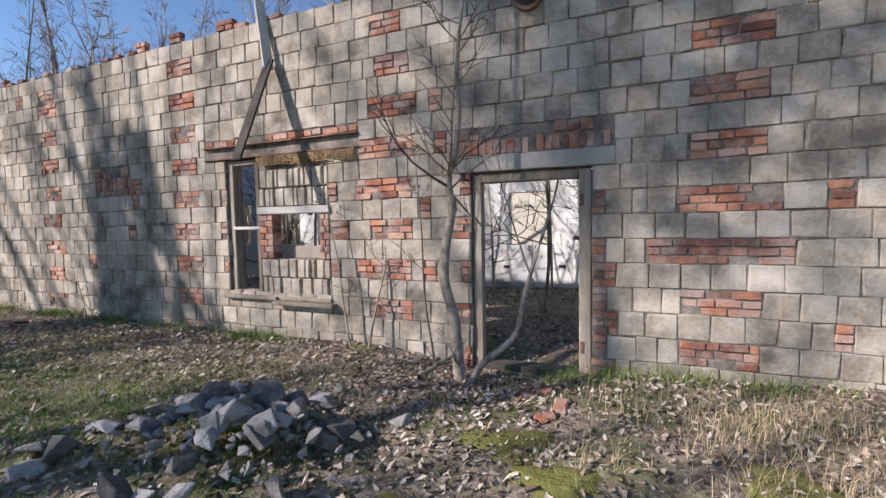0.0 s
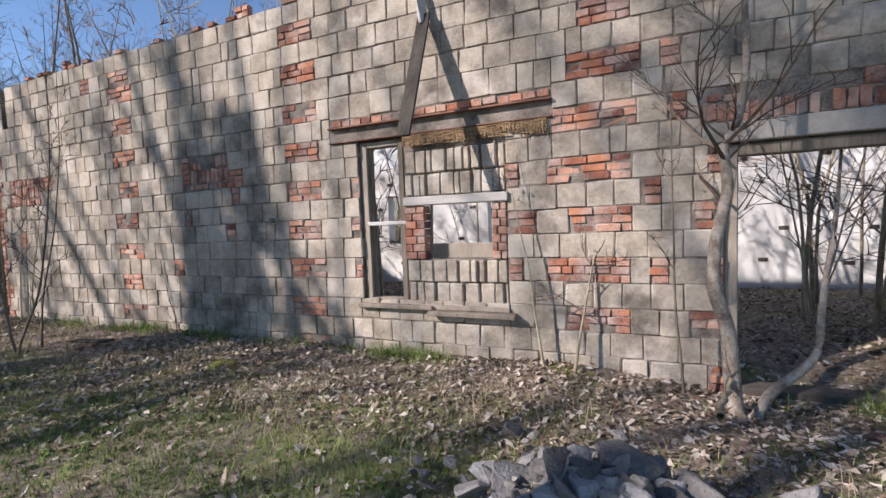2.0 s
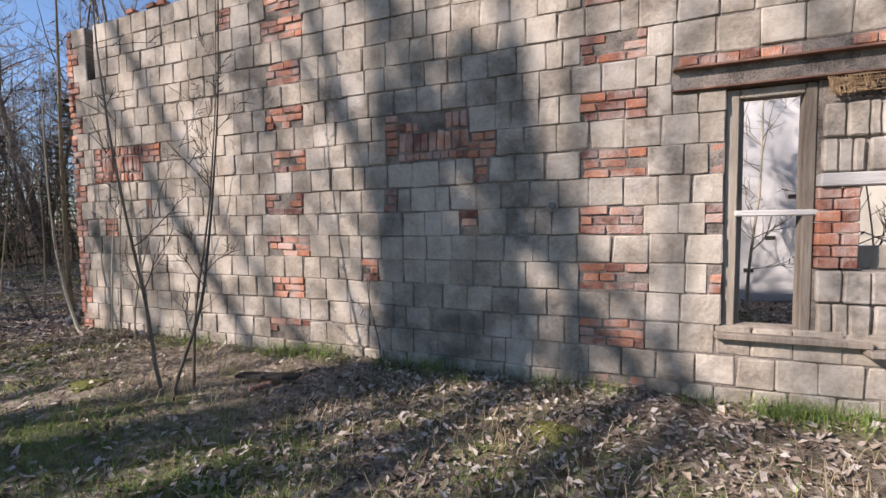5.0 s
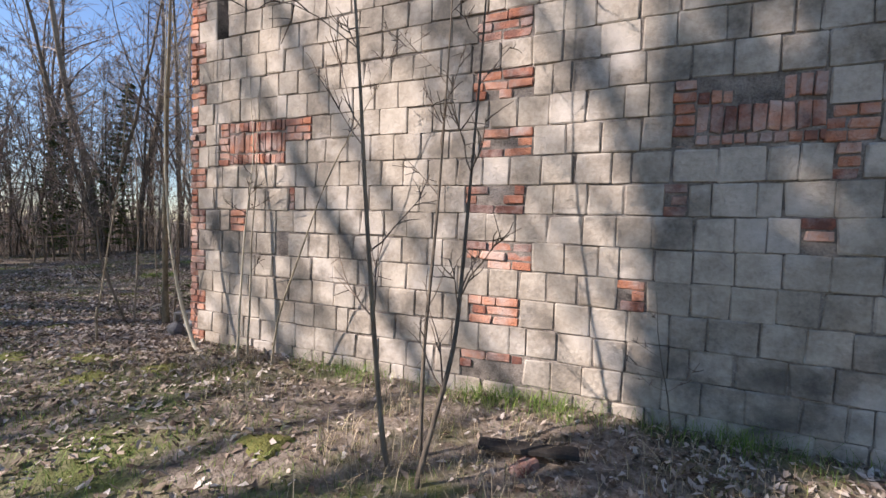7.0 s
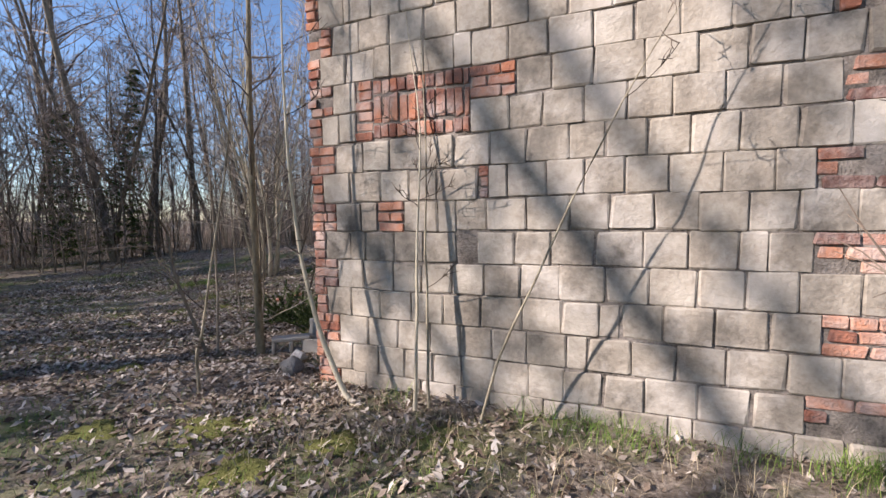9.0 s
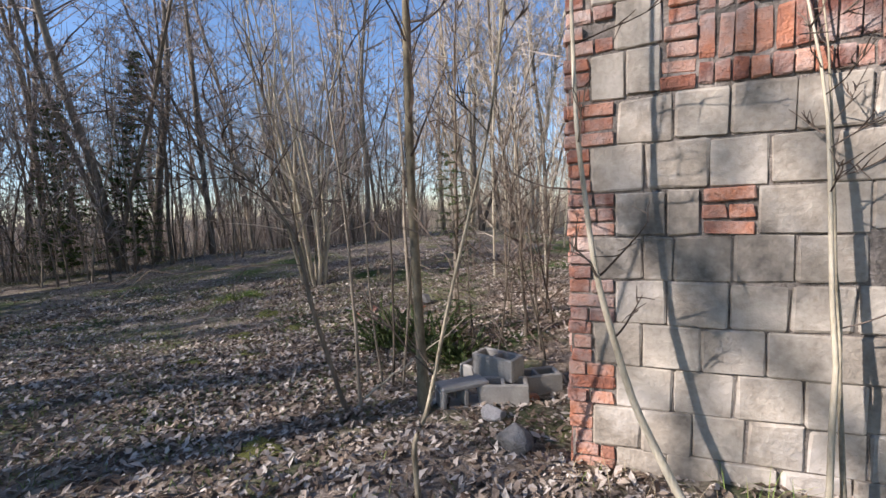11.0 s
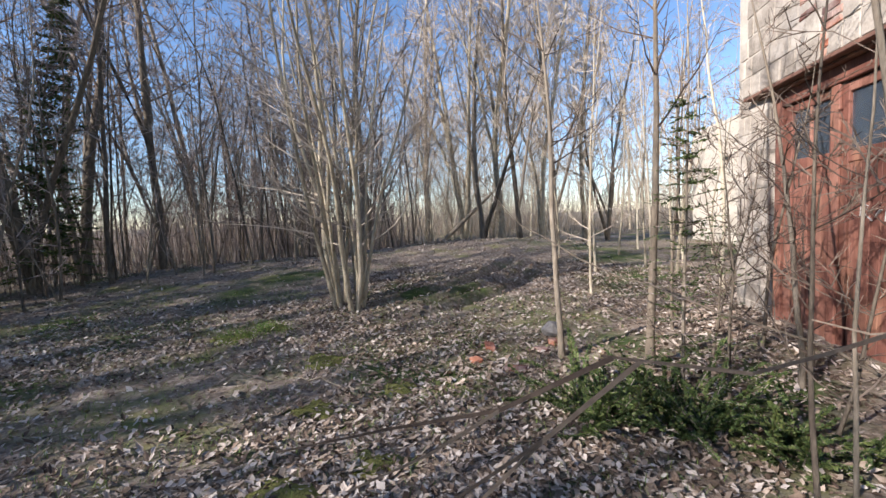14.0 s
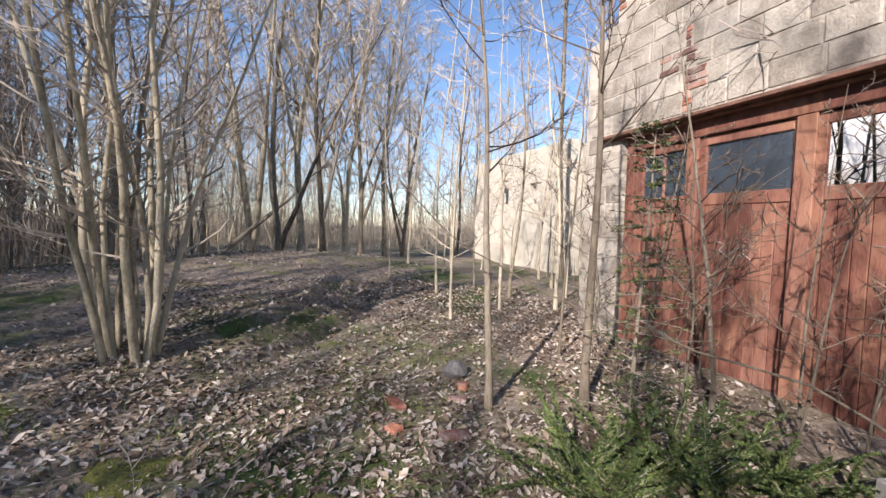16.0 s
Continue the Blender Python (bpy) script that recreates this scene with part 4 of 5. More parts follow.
def spruce(name, at, height, label, seed, reach=0.55, tiers=16, dense=34, needle=0.075, low=0.08):
    r = np.random.default_rng(seed)
    x, y = at
    t = empty(name, (x, y, float(ground_z(x, y)) - 0.04), label=label, category="spruce")
    stem = wander(r, (0, 0, 0), (0, 0, 1), height, 10, 0.02)
    child("trunk", mesh_np("trunk", *tube(stem, np.linspace(0.02, 0.003, 11), 6), BARK), t)
    wood, green = [], []
    for i in range(tiers):
        f = low + (0.98 - low) * i / tiers
        k = min(int(f * 10), 9)
        p = stem[k] + (stem[k + 1] - stem[k]) * (f * 10 - k)
        for _ in range(6):
            a = r.uniform(0, 2 * np.pi)
            b = wander(r, p, (np.cos(a), np.sin(a), 0.15), reach * (1.08 - f) * r.uniform(0.6, 1.1) + 0.06, 4, 0.10, -0.03)
            wood.append(tube(b, np.linspace(0.005, 0.0015, 5), 3))
            green += needle_sprays(r, b, needle, dense)
    tagged(child("twigwork", mesh_np("twigwork", *joined(wood), TWIG), t), kind="stuff")
    tagged(child("needles", mesh_np("needles", *joined(green), SPRUCE), t), kind="stuff")


def low_bush(name, at, spread, height, label, seed, arms=46, dense=60):
    r = np.random.default_rng(seed)
    x, y = at
    t = empty(name, (x, y, float(ground_z(x, y)) - 0.03), label=label, category="bush")
    wood, green = [], []
    for i in range(arms):
        a = r.uniform(0, 2 * np.pi)
        b = wander(r, (r.normal(0, 0.1), r.normal(0, 0.1), 0.02), (np.cos(a), np.sin(a), r.uniform(0.1, 1.3)), spread * r.uniform(0.5, 1.0), 6, 0.14, -0.02)
        b[:, 2] = np.clip(b[:, 2], 0.02, height * r.uniform(0.7, 1.1))
        wood.append(tube(b, np.linspace(0.007, 0.0015, 7), 3))
        green += needle_sprays(r, b, 0.055, 5 * dense)
    tagged(child("twigwork", mesh_np("twigwork", *joined(wood), TWIG), t), kind="stuff")
    tagged(child("needles", mesh_np("needles", *joined(green), SPRUCE), t), kind="stuff")


spruce("spruce", (-14.62, 2.72), 2.5, "thin young spruce with open whorls of needles", 80, 0.62, 22, 30, 0.05)
low_bush("bush", (-15.35, 2.15), 0.8, 0.62, "low spreading dark green evergreen bush", 81)
low_bush("bush", (-14.75, 2.05), 0.75, 0.55, "low spreading evergreen bush in leaf litter", 82)
low_bush("bush", (-14.25, 1.75), 0.55, 0.35, "small low evergreen bush near the gates", 83, 30)


# ---- woods ----
def wood_template(seed, height, radius, count, reach, bend=0.03, low=0.25, twigs=3, forks=0):
    r = np.random.default_rng(seed)
    stem = wander(r, (0, 0, 0), (r.normal(0, .06), r.normal(0, .06), 1), height, 9, bend, 0.02)
    radii = radius * (1 - 0.88 * np.linspace(0, 1, 10))
    out = branches(r, stem, radii, count, low, reach, twigs, sub=False, thick=2.4, steps=3)
    wood = [tube(stem, radii, 6)]
    for limb, lr in forked(r, stem, radii, forks, height):
        wood.append(tube(limb, lr, 5))
        out += branches(r, limb, lr, count // 2, 0.15, reach * 0.8, twigs, sub=False, thick=2.4, steps=3)
    return joined(wood), out


TALL = [wood_template(100 + i, 13 + i % 4, 0.075 + 0.02 * (i % 3), 36, 2.6, 0.05, twigs=7, forks=2) for i in range(7)]
THIN = [wood_template(120 + i, 6 + i % 4, 0.028, 24, 1.5, 0.07, 0.08, twigs=6, forks=1) for i in range(8)]
DENSE = [wood_template(140 + i, 13 + i, 0.17, 44, 3.4, 0.03, 0.35, twigs=5) for i in range(3)]


def scattered(spots, templates, seed):
    r = np.random.default_rng(seed)
    trunk, crown = [], []
    for x, y in spots:
        (tv, tf), br = templates[int(r.integers(len(templates)))]
        a, s = r.uniform(0, 2 * np.pi), r.uniform(0.75, 1.2)
        m = np.array([[np.cos(a), -np.sin(a), 0], [np.sin(a), np.cos(a), 0], [0, 0, 1]]) * s
        o = np.array([x, y, float(ground_z(x, y)) - 0.1])
        bv, bf = joined(br)
        trunk.append((tv @ m.T + o, tf))
        crown.append((bv @ m.T + o, bf))
    return joined(trunk), joined(crown)


def woods(name, spots, templates, seed, label, bark, twig=TWIG):
    (tv, tf), (cv, cf) = scattered(spots, templates, seed)
    t = empty(name, (0, 0, 0), label=label, category="woods", kind="stuff")
    tagged(child("trunks", mesh_np("trunks", tv, tf, bark, True), t), kind="stuff")
    tagged(child("branches", mesh_np("branches", cv, cf, twig), t), kind="stuff")


frng = np.random.default_rng(77)


def ring(n, bearing0, bearing1, near, far):
    """Spots round the clearing, by bearing to the left of +y."""
    out = []
    while len(out) < n:
        b, d = radians(frng.uniform(bearing0, bearing1)), near + (far - near) * frng.random() ** 1.2
        x, y = -14.0 - math.sin(b) * d, 0.0 + math.cos(b) * d
        if not (x > -14.5 and y < 26):
            out.append((x, y))
    return out


woods("far_woods", ring(80, 26, 112, 13, 40), TALL, 1, "bare brown deciduous woods behind the clearing", BARK)
woods("far_woods", ring(270, 22, 112, 11.5, 26), THIN, 2, "thin bare understorey of the woods", BARK)
woods("far_woods", ring(40, -22, 26, 24, 55), TALL, 3, "bare trees beyond the mound", PALEBARK, SUNTWIG)
woods("far_woods", ring(80, -30, 26, 17, 36), THIN, 4, "thin sunlit saplings beyond the mound", PALEBARK, SUNTWIG)


def brushwood(seed, n, bearing0, bearing1, near, far, heights, mat, label):
    """The tangle of far thin stems that closes the woods."""
    r = np.random.default_rng(seed)
    b, d = np.radians(r.uniform(bearing0, bearing1, n)), near + (far - near) * r.random(n) ** 0.8
    x, y = -14 - np.sin(b) * d, np.cos(b) * d
    h, w = r.uniform(0.5, 1.0, n) * r.choice(heights, n) * (0.75 + 0.25 * np.sin(b * 11)), r.uniform(0.005, 0.016, n)
    lx, ly = r.normal(0, 0.16, n) * h, r.normal(0, 0.16, n) * h
    ok = ~((x > -15) & (y < 24))
    base = np.stack([x, y, ground_z(x, y) - 0.1], -1)[ok]
    top = base + np.stack([lx, ly, h], -1)[ok]
    w = w[ok][:, None]
    rows = [base + w * np.array(k) for k in ((1, 0, 0), (-.5, .87, 0), (-.5, -.87, 0))] + [top + 0.3 * w * np.array(k) for k in ((1, 0, 0), (-.5, .87, 0), (-.5, -.87, 0))]
    v = np.stack(rows, 1).reshape(-1, 3)
    i = np.arange(len(base))[:, None] * 6
    f = np.concatenate([i + k for k in ((0, 1, 4, 3), (1, 2, 5, 4), (2, 0, 3, 5))])
    tagged(new("brushwood", mesh_np("brushwood", v, f, mat)), label, "brushwood", kind="stuff")


brushwood(88, 19000, 22, 115, 14, 50, (1.2, 2.5, 6.0), TWIG, "tangle of thin bare stems deep in the woods")
brushwood(89, 14000, -42, 26, 25, 60, (2.5, 4.0, 8.0), SUNTWIG, "pale thicket of thin stems beyond the mound")
spots = [(frng.uniform(-12, 8), frng.uniform(7, 22)) for _ in range(30)]
woods("far_woods", [(x, y) for x, y in spots if not (-9.6 < x < 2.6 and 11 < y < 19.6)], TALL, 5, "bare trees behind the ruin", BARK)
woods("inner_saplings", [(frng.uniform(-12.2, 4), frng.uniform(0.9, 4.8)) for _ in range(34)], THIN[:3], 6, "thin bare saplings growing inside the ruin", PALEBARK)
for i in range(6):
    b = radians(frng.uniform(55, 75))
    d = frng.uniform(15, 22)
    spruce("spruce", (-14 - math.sin(b) * d, math.cos(b) * d), frng.uniform(5, 8), "tall dark spruce at the edge of the woods", 200 + i, 1.5, 18, 30)
for i, (x, y, h) in enumerate(((-26.3, 6.5, 6.8), (-27.4, 5.2, 5.2), (-29.5, 4.0, 8.0))):
    spruce("spruce", (x, y), h, "dark columnar spruce before the bare woods", 220 + i, 1.05, 30, 46, 0.22, 0.06)
# trees behind the walker, whose shade falls across the wall
shade = []
for hx, back in ((-4.8, 13.5), (0.4, 10.5), (1.6, 9.5), (-0.6, 12.5), (3.0, 11.0), (-16.5, 12), (-19.5, 11), (-22, 12), (-25, 9)):
    shade.append((hx - back * SUN_WAY.x / SUN_WAY.y, -back))
woods("far_woods", shade, DENSE, 7, "bare tall trees on the sunny side of the ruin", BARK)
woods("far_woods", [(x + frng.normal(0, 1.5), y - frng.uniform(-1.5, 3)) for x, y in shade[1:]], THIN, 8, "thin bare trees on the sunny side of the ruin", BARK)


def sunward(hx, back):
    """A spot in the line of the sun from the wall at hx."""
    return hx - back * SUN_WAY.x / SUN_WAY.y, -back


# unseen spruces, added only to throw broad dark shade on the wall
for i, (hx, back, h, rch, low) in enumerate(((-7.40, 6.0, 7.9, 0.95, 0.56), (-6.75, 6.6, 8.6, 0.95, 0.60), (0.2, 9.0, 15.0, 5.0, 0.60), (2.4, 9.6, 15.5, 5.0, 0.62), (-1.3, 10.5, 16.5, 4.5, 0.66), (4.2, 9.8, 15.5, 5.0, 0.60))):
    spruce("spruce", sunward(hx, back), h, "unseen dense high-crowned spruce added to shade the ruin", 230 + i, rch, 24, 54, 0.30, low)
for i, (x, y) in enumerate(((-20.2, -6.0), (-22.5, -5.6), (-18.6, -5.4))):
    tree("tree", (x, y), 9.5, 0.06, "bare young tree beyond the end of the ruin", seed=240 + i, bark=BARK, count=36, low=0.2, reach=2.4, twigs=5, bend=0.03, thick=2.5)
for i, (hx, back, rad) in enumerate(((-7.75, 8.2, 0.15), (-7.2, 9.2, 0.17), (-6.45, 9.0, 0.13), (-5.55, 8.4, 0.08), (-0.9, 8.8, 0.10), (-11.2, 8.0, 0.05), (-10.1, 7.5, 0.04), (-12.1, 9.0, 0.05))):
    tree("tree", sunward(hx, back), 14, rad, "tall bare tree on the sunny side of the ruin", seed=250 + i, bark=BARK, count=12, low=0.3, reach=3.2, twigs=2, bend=0.02, group="trees before the ruin", up=0.9, thick=2.5)

# unseen slanting young trees, added so that their shade crosses the wall in long streaks
for i, (target, back, slant, rad) in enumerate(((-13.4, 9.5, -0.9, .085), (-12.8, 9.0, -0.95, .10), (-12.3, 9.8, -0.85, .085), (-11.8, 9.4, -0.95, .11), (-11.3, 8.8, -0.9, .085), (-10.9, 9.7, -0.95, .09),
                                                (-10.4, 9.2, -0.85, .11), (-9.9, 9.9, -0.95, .09), (-9.3, 9.3, -0.9, .10), (-8.6, 9.6, -0.9, .09), (-8.0, 9.0, -0.95, .11), (-7.4, 9.8, -0.9, .12), (-6.9, 9.1, -0.95, .13), (-7.7, 10.2, -0.95, .12), (-8.0, 8.8, -0.35, .14), (-7.6, 9.6, -0.30, .16), (-6.5, 9.3, -0.25, .12),
                                                (-4.0, 10.0, -0.9, .09), (-2.6, 10.4, -0.85, .09))):
    at = sunward(target - slant * (1.2 + 0.82 * back), back)
    tree("tree", at, 20, rad, "unseen slanting bare tree added to streak the wall with shade", seed=270 + i, bark=BARK, lean=(slant, 0), count=7, low=0.4, reach=2.4, twigs=1, bend=0.012, thick=2.5, group="slanting trees")
# tall bare trees with high crowns, whose branches shade the upper wall
for i, (hx, back) in enumerate(((-9.6, 10.0), (-3.6, 10.4), (-0.8, 10.0), (0.9, 10.6), (2.2, 10.2), (3.4, 10.8))):
    tree("tree", sunward(hx, back), 17, 0.07, "tall high-crowned bare tree on the sunny side", seed=310 + i, bark=BARK, count=40, low=0.64, reach=5.0, twigs=3, bend=0.02, up=0.35, thick=5.0, group="high-crowned trees")
# bare trees west of the walk, whose shade streaks the litter past the corner
for i, (x, y, d) in enumerate(((-14.0, 0.6, 8.5), (-13.7, 1.6, 9.5), (-15.2, -0.6, 8.5), (-16.2, 0.8, 9.0), (-17.6, -0.5, 8.5), (-18.6, 1.4, 9.5), (-20.0, 0.0, 9.0), (-14.6, -1.9, 8.0), (-13.6, 2.4, 10.5), (-15.0, 2.0, 8.5), (-14.4, 2.8, 9.5), (-15.6, 1.2, 8.0), (-14.3, 1.2, 7.8))):
    tree("tree", (x - d, y - 0.95 * d), 9.5, 0.10, "bare spreading tree on the sunny edge of the clearing", seed=330 + i, bark=BARK, count=20, low=0.25, reach=3.0, twigs=3, bend=0.05, thick=3.5, forks=2, group="trees of the clearing edge")

# ---- on the ground ----
def rubble():
    r = np.random.default_rng(31)
    t = empty("rubble_pile", (-2.35, -2.42, 0), label="heap of grey broken concrete and stones", category="rubble")
    for i in range(380):
        big = i < 95
        a, d = r.uniform(0, 2 * np.pi), abs(r.normal(0, 0.55 if big else 0.72))
        lx, ly = d * np.cos(a) * 1.2 , d * np.sin(a) * 0.85
        ly -= 0.25 * lx * (lx < 0) * -1
        s = r.uniform(0.07, 0.17) if big else r.uniform(0.02, 0.065)
        pile = 0.33 * math.exp(-(lx / 0.75) ** 2 - (ly / 0.55) ** 2)
        bm = rock(r, (s * r.uniform(.8, 1.4), s * r.uniform(.7, 1.1), s * r.uniform(.4, .8)), 9)
        o = part("stone", bm, STONE, t)
        o.matrix_basis = pose(lx, ly, float(ground_z(lx - 2.35, ly - 2.42)) + pile * (1.0 if big else 0.95) + s * 0.12, r.uniform(-35, 35), r.uniform(-35, 35), r.uniform(0, 360))
    bm = rock(r, (0.27, 0.17, 0.07), 11)
    o = part("slab", bm, STONE, t, "large broken concrete slab")
    o.matrix_basis = pose(0.12, 0.22, 0.29, 5, 4, -14)


rubble()


def loose_brick(at, turn, label="loose red brick lying in fallen leaves"):
    half = 0.05 + 0.075 * (turn % 7) / 6
    bm = bar((-half, -0.055, -0.032), (half, 0.055, 0.032), 0.014, 0.014, 3, turn)
    me = bpy.data.meshes.new("loose_brick")
    bm.to_mesh(me)
    bm.free()
    me.materials.append(BRICK)
    ob = tagged(new("loose_brick", me), label, "brick", "loose bricks")
    ob.matrix_basis = pose(at[0], at[1], float(ground_z(*at)) + 0.006, 4 + turn % 9, 6 - turn % 13, turn)


for i, at in enumerate(((-0.38, -1.3), (-0.30, -1.05), (-0.62, -0.75), (-0.48, -0.62), (-8.75, -1.0), (-16.4, 3.1), (-16.0, 2.9), (-15.6, 3.75), (-16.3, 3.5), (-15.75, 3.5), (-13.4, 0.9))):
    loose_brick(at, 37 + 53 * i)


def hollow_block(at, turn, tilt=0.0, lift=0.0):
    t = empty("concrete_block", label="grey hollow concrete block dumped by the wall", category="concrete block", group="dumped blocks")
    for name, a, b in (("face", (-0.2, -0.1, 0), (0.2, -0.065, 0.19)), ("face", (-0.2, 0.065, 0), (0.2, 0.1, 0.19)), ("web", (-0.2, -0.064, 0), (-0.165, 0.064, 0.19)),
                       ("web", (-0.018, -0.064, 0), (0.018, 0.064, 0.19)), ("web", (0.165, -0.064, 0), (0.2, 0.064, 0.19))):
        part(name, bar(a, b, 0.008, 0.005, 2), LINTEL, t)
    t.matrix_basis = pose(at[0], at[1], float(ground_z(*at)) - 0.02 + lift, tilt, 0, turn)


hollow_block((-13.98, 0.72), 40, 88, 0.10)
hollow_block((-13.62, 0.80), 15)
hollow_block((-13.70, 0.98), -20, 0, 0.17)
hollow_block((-13.95, 1.32), 70)
hollow_block((-13.40, 1.10), 30)


def boulder(at, size, seed, label):
    r = np.random.default_rng(seed)
    me = bpy.data.meshes.new("boulder")
    bm = rock(r, size, 26)
    bm.to_mesh(me)
    bm.free()
    me.materials.append(STONE)
    ob = tagged(new("boulder", me), label, "stone")
    ob.location = (at[0], at[1], float(ground_z(*at)) + size[2] * 0.5)


boulder((-13.38, 0.05), (0.14, 0.12, 0.11), 3, "pale rounded boulder by the brick corner")
boulder((-13.62, 0.42), (0.11, 0.10, 0.08), 4, "grey stone in leaf litter by the wall")
boulder((-15.62, 3.95), (0.16, 0.10, 0.13), 5, "pale broken block lying in the leaf litter")


def plank(a, b, w, d, mat, label):
    bm = stick(a, b, w, d)
    me = bpy.data.meshes.new("plank")
    bm.to_mesh(me)
    bm.free()
    me.materials.append(mat)
    tagged(new("plank", me), label, "plank")


plank((-9.05, -0.95, 0.03), (-8.45, -0.85, 0.05), 0.12, 0.03, DARKWOOD, "dark short plank lying in fallen leaves")


def fallen_branch(points, radius, label, seed, bark=PALEBARK):
    r = np.random.default_rng(seed)
    pts = np.array(points, float)
    s, ss = np.linspace(0, 1, len(pts)), np.linspace(0, 1, 14)
    c = np.stack([np.interp(ss, s, pts[:, i]) for i in range(3)], 1) + r.normal(0, 0.012, (14, 3))
    rad = np.linspace(radius, radius * 0.3, 14)
    t = empty("fallen_branch", (0, 0, 0), label=label, category="branch")
    child("limb", mesh_np("limb", *tube(c, rad, 6), bark, True), t)
    tagged(child("twigwork", mesh_np("twigwork", *joined(branches(r, c, rad, 7, 0.2, 0.5, 2)), TWIG), t), kind="stuff")


fallen_branch([(-13.5, 1.2, -0.1), (-14.0, 1.75, 0.42), (-14.6, 2.25, 0.62), (-15.4, 2.75, 0.92), (-16.0, 3.15, 1.30), (-16.35, 3.4, 1.72)], 0.011, "brown arching dead branch leaning out before the gates", 90, BARK)
fallen_branch([(-14.6, 0.3, 0.05), (-14.3, 0.8, 0.25), (-14.0, 1.3, 0.5)], 0.010, "thin pale dead branch in the undergrowth", 91)
fallen_branch([(-18.4, 2.0, 0.03), (-17.8, 2.1, 0.05), (-17.2, 2.0, 0.03)], 0.008, "thin pale stick lying on leaves", 92)
fallen_branch([(-1.6, -0.95, 0.02), (-1.45, -0.55, 0.12), (-1.38, -0.30, 0.22)], 0.03, "pale root-like dead limb at the foot of a tree", 93)


def leaves():
    """Fallen leaves: curled four-cornered blades on the soil."""
    r = np.random.default_rng(51)
    n = 330000
    x = np.concatenate([r.uniform(-23, 3.5, int(n * .62)), r.uniform(-19, -12.5, n - int(n * .62))])
    y = np.concatenate([r.uniform(-4.2, 5.5, int(n * .62)), r.uniform(-1.2, 8.5, n - int(n * .62))])
    x[-60000:], y[-60000:] = r.uniform(-32, -14, 60000), r.uniform(-2, 14, 60000)
    dens = 0.55 + 0.45 * np.sin(1.1 * x + 0.7 * np.sin(1.3 * y)) * np.sin(0.9 * y + 0.8 * np.sin(0.7 * x))
    dens = np.where((y > -1.9) & (y < 0) & (x > -8), 1.0, dens)
    dens = np.where((x > -0.4) & (y < -0.4), dens * 0.5, dens)
    u, w = rut_way(x, y)
    dens = np.where((abs(w - 0.1) < 0.8) & (abs(u) < 2.5), dens * 0.5, dens)
    keep = (r.random(n) < dens) & ~((y > 0.0) & (y < 0.31) & (x > CORNER_X) & ((x < DOOR[0]) | (x > DOOR[1]))) & ~((x > CORNER_X) & (x < CORNER_X + T) & (y > 0) & (y < END_Y))
    x, y = x[keep], y[keep]
    n = len(x)
    z = ground_z(x, y) + r.uniform(0.004, 0.030, n)
    a, s = r.uniform(0, 2 * np.pi, n), 0.010 + 0.027 * r.random(n) ** 1.6
    c, d = np.cos(a), np.sin(a)
    tx, ty = r.normal(0, 0.38, n), r.normal(0, 0.38, n)
    curl = r.uniform(-0.2, 0.5, n)
    outline = ((-1.15, 0, 0.3), (-0.15, -0.62, 1.0), (0.45, -0.30, 0.7), (1.25, 0.05, 0.4), (0.35, 0.6, 0.9), (-0.45, 0.32, 0.8))
    rows = []
    for u, v, h in outline:
        uu, vv = u * s * r.uniform(.8, 1.2, n), v * s * r.uniform(.7, 1.25, n)
        rows.append(np.stack([x + c * uu - d * vv, y + d * uu + c * vv, z + tx * uu + ty * vv + curl * s * h * abs(v) * 1.4], -1))
    v = np.stack(rows, 1).reshape(-1, 3)
    i = np.arange(n)[:, None] * 6
    f = np.concatenate([i + (0, 1, 2, 3), i + (0, 3, 4, 5)])
    tagged(new("fallen_leaves", mesh_np("fallen_leaves", v, f, LEAF)), "dry curled brown leaves strewn over the soil", "leaf litter", kind="stuff")


leaves()


def blades(name, spots, tall, mat, label, seed, each=26, spread=0.10):
    r = np.random.default_rng(seed)
    k = len(spots) * each
    base = np.repeat(np.array(spots, float), each, 0) + r.normal(0, spread, (k, 2))
    z = ground_z(base[:, 0], base[:, 1]) - 0.005
    h, a = tall * r.uniform(0.35, 1.0, k), r.uniform(0, 2 * np.pi, k)
    out = r.uniform(0.2, 1.7, k) * h
    w = 0.0013 + 0.0011 * r.random(k)
    c, s = np.cos(a), np.sin(a)
    p0 = np.stack([base[:, 0], base[:, 1], z], -1)
    side = np.stack([-s * w, c * w, 0 * w], -1)
    p1 = p0 + np.stack([c * out * 0.35, s * out * 0.35, h * 0.65], -1)
    p2 = p0 + np.stack([c * out, s * out, h], -1)
    v = np.stack([p0 - side, p0 + side, p1 - side * .8, p1 + side * .8, p2 - side * .2, p2 + side * .2], 1).reshape(-1, 3)
    i = np.arange(k)[:, None] * 6
    f = np.concatenate([i + (0, 1, 3, 2), i + (2, 3, 5, 4)])
    tagged(new(name, mesh_np(name, v, f, mat)), label, "grass", kind="stuff")


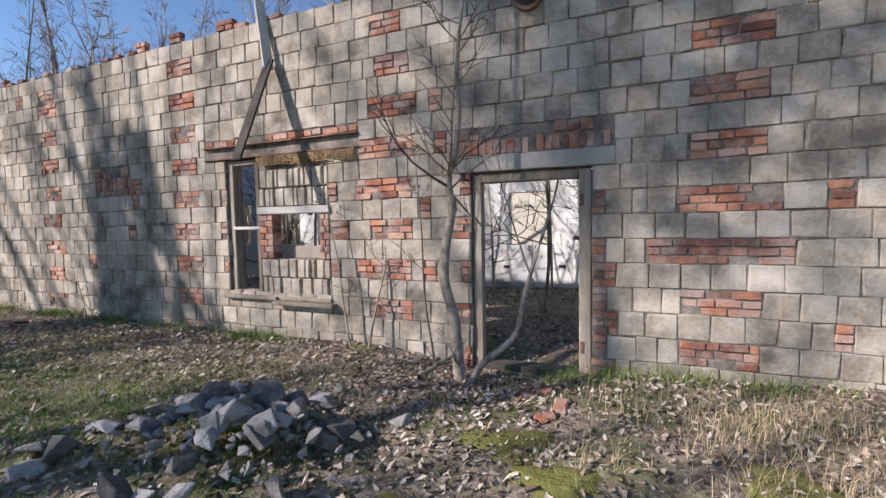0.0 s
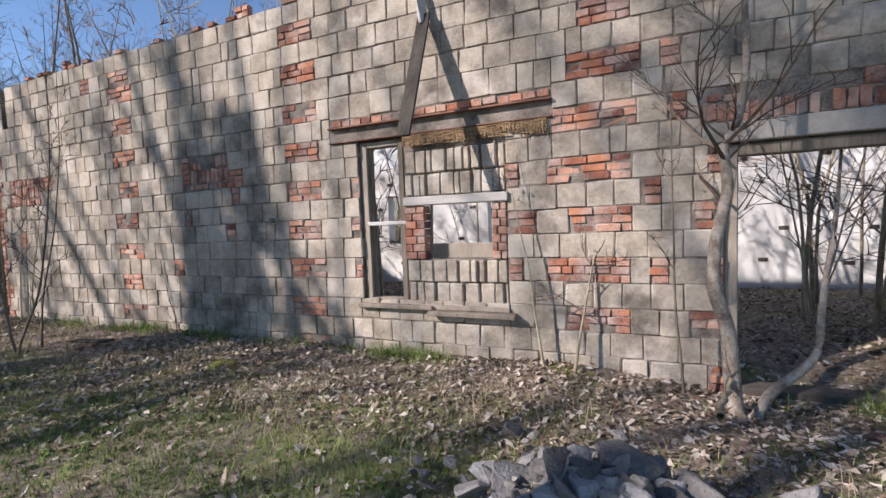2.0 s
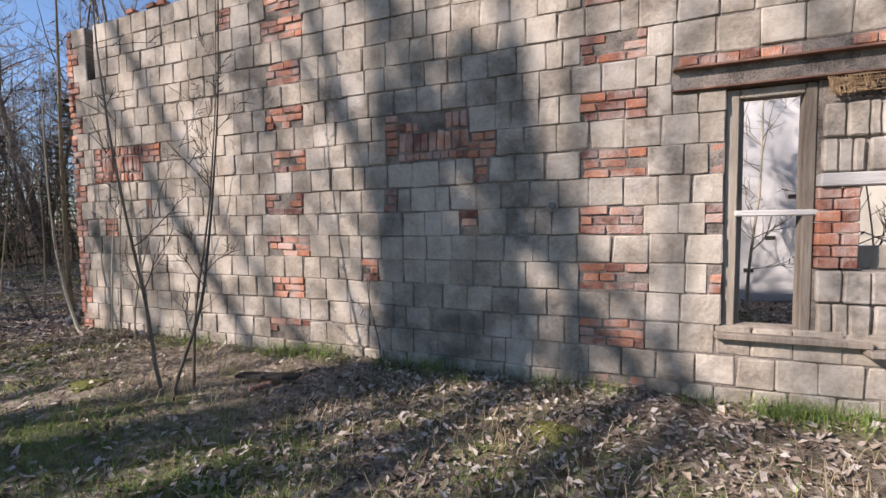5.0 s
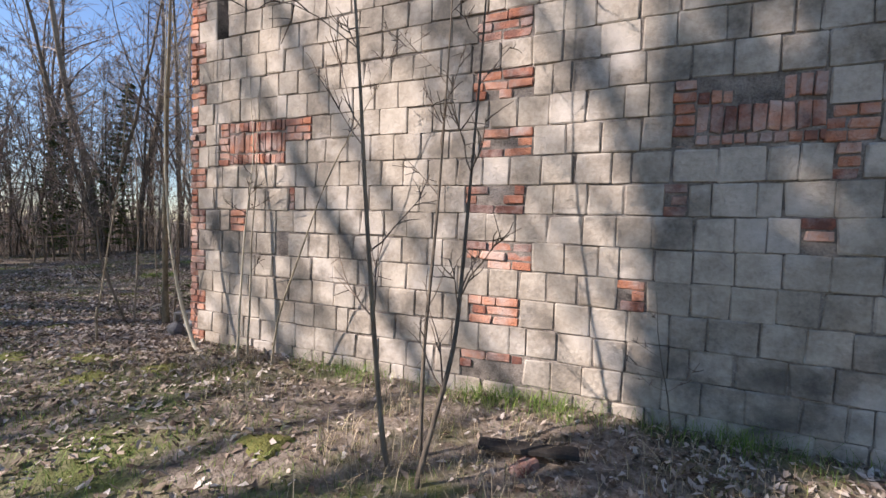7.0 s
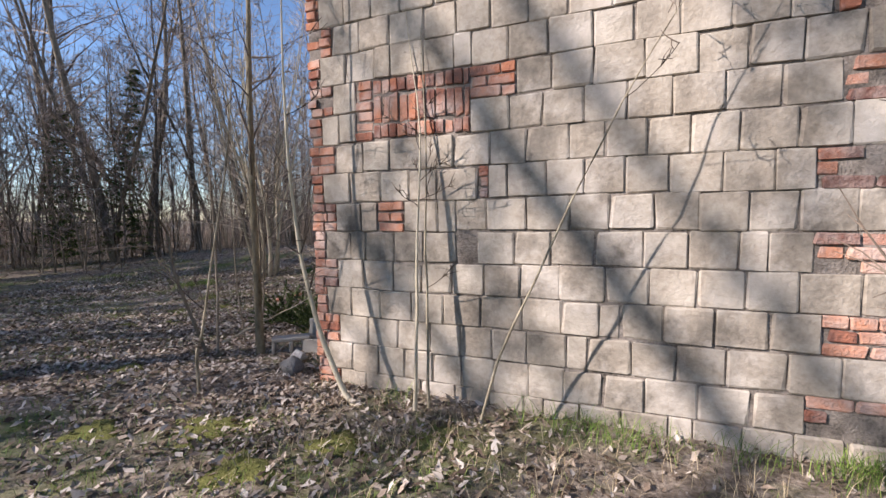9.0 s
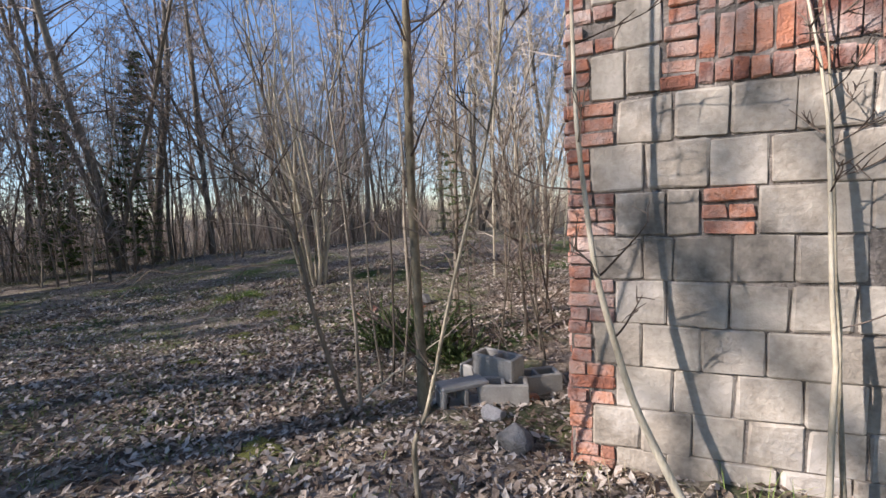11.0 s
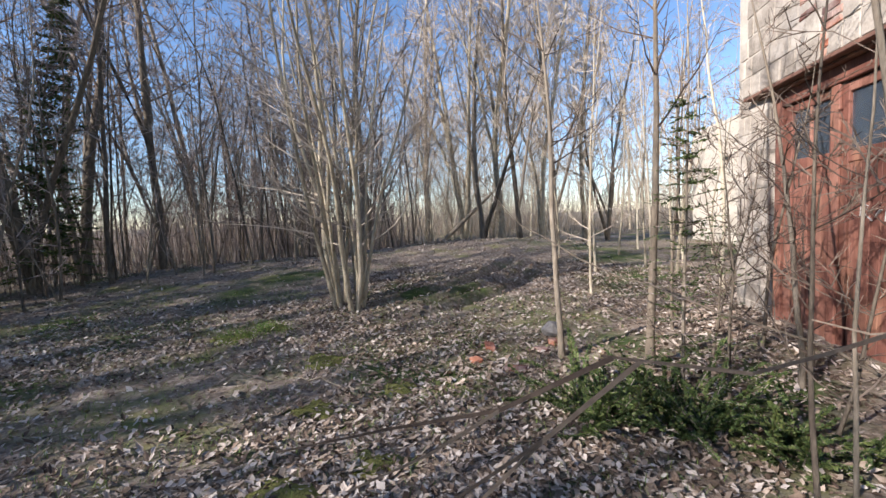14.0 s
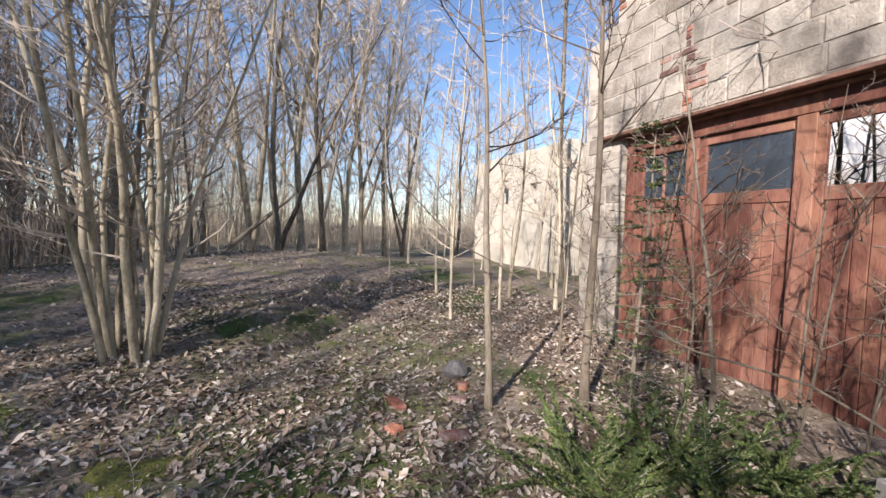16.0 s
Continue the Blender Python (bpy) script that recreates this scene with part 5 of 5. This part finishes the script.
qr = np.random.default_rng(61)
foot = [(x, -0.10 - abs(qr.normal(0, 0.07))) for x in np.concatenate([qr.normal(-9.0, 0.35, 26), qr.normal(-7.5, 0.35, 14), qr.normal(-4.6, 0.35, 26), qr.normal(-6.2, 0.4, 10), qr.normal(-10.6, .6, 14), qr.normal(0.6, 0.7, 26), qr.normal(-0.2, .15, 10)])]
blades("grass", foot, 0.17, GRASS, "fresh green grass at the foot of the wall", 1, 30, 0.09)
open_spots = [(qr.uniform(-23, 3), qr.uniform(-4.2, -0.4)) for _ in range(260)] + [(qr.normal(-5.5, 2.2), qr.normal(-2.6, 0.6)) for _ in range(900)] + [(qr.normal(-12.5, 1.5), qr.normal(-1.8, 0.6)) for _ in range(260)] + [(qr.uniform(-24, -15), qr.uniform(-2, 6)) for _ in range(900)] + [(qr.normal(-8.5, 2.0), qr.normal(-2.6, 0.5)) for _ in range(600)] + [(qr.normal(-3.5, 1.0), qr.normal(-2.2, 0.5)) for _ in range(300)]
blades("grass", open_spots, 0.07, GRASS, "thin short green grass among fallen leaves", 2, 20, 0.16)
straw_spots = [(qr.normal(1.3, 0.8), qr.normal(-1.3, 0.6)) for _ in range(70)] + [(qr.normal(-5, 2.5), qr.normal(-1.5, 0.6)) for _ in range(80)] + [(qr.normal(-10, 2.0), qr.normal(-1.0, 0.5)) for _ in range(60)]
straw_spots = [(x, y) for x, y in straw_spots if y < -0.1]
blades("dry_grass", straw_spots, 0.15, STRAW, "dry bent straw-coloured grass", 3, 40, 0.16)


def moss(spots, seed):
    r = np.random.default_rng(seed)
    chunks = []
    for x, y, s in spots:
        m = 22
        a = np.linspace(0, 2 * np.pi, m, endpoint=False)
        edge = s * (1 + 0.25 * np.sin(3 * a + r.uniform(0, 6)) + 0.15 * np.sin(7 * a + r.uniform(0, 6)))
        rings = []
        for q, h in ((1.0, -0.02), (0.8, 0.012), (0.5, 0.026), (0.2, 0.03)):
            px, py = x + edge * q * np.cos(a), y + edge * q * np.sin(a) * 0.8
            rings.append(np.stack([px, py, ground_z(px, py) + h + r.normal(0, 0.006, m)], -1))
        v = np.concatenate(rings)
        i = np.arange(4 * m).reshape(4, m)
        j = np.roll(i, -1, 1)
        f = np.concatenate([np.stack([i[:-1], j[:-1], j[1:], i[1:]], -1).reshape(-1, 4), np.stack([i[3, 0:m - 3:2], i[3, 1:m - 2:2], i[3, 2:m - 1:2], np.full((m - 2) // 2, i[3, m - 1])], -1)])
        chunks.append((v, f))
    tagged(new("moss", mesh_np("moss", *joined(chunks), MOSS, True)), "yellow-green moss cushions on the soil", "moss", kind="stuff")


moss([(-0.55, -1.75, .34), (-0.2, -2.1, .28), (0.3, -2.4, .3), (-1.0, -2.7, .3), (1.0, -1.7, .3), (-12.6, -1.3, .25), (-13.2, -1.0, .3), (-13.9, -1.3, .2), (-12.2, -0.9, .2), (-17.2, 0.9, .25), (-16.8, 1.3, .2), (-17.6, 2.0, .22),
      (-18.0, 3.0, .25), (-19.6, 3.6, .32), (-19.2, 4.0, .25), (-17.0, 2.4, .18), (-15.0, -0.4, .2), (-10.3, -1.5, .2), (-6.2, -1.0, .2)], 9)
blades("grass", [(-19.4 + qr.normal(0, .25), 3.8 + qr.normal(0, .2)) for _ in range(30)], 0.12, GRASS, "mossy grass tussock on the bank", 5, 30, 0.06)

place_pieces()
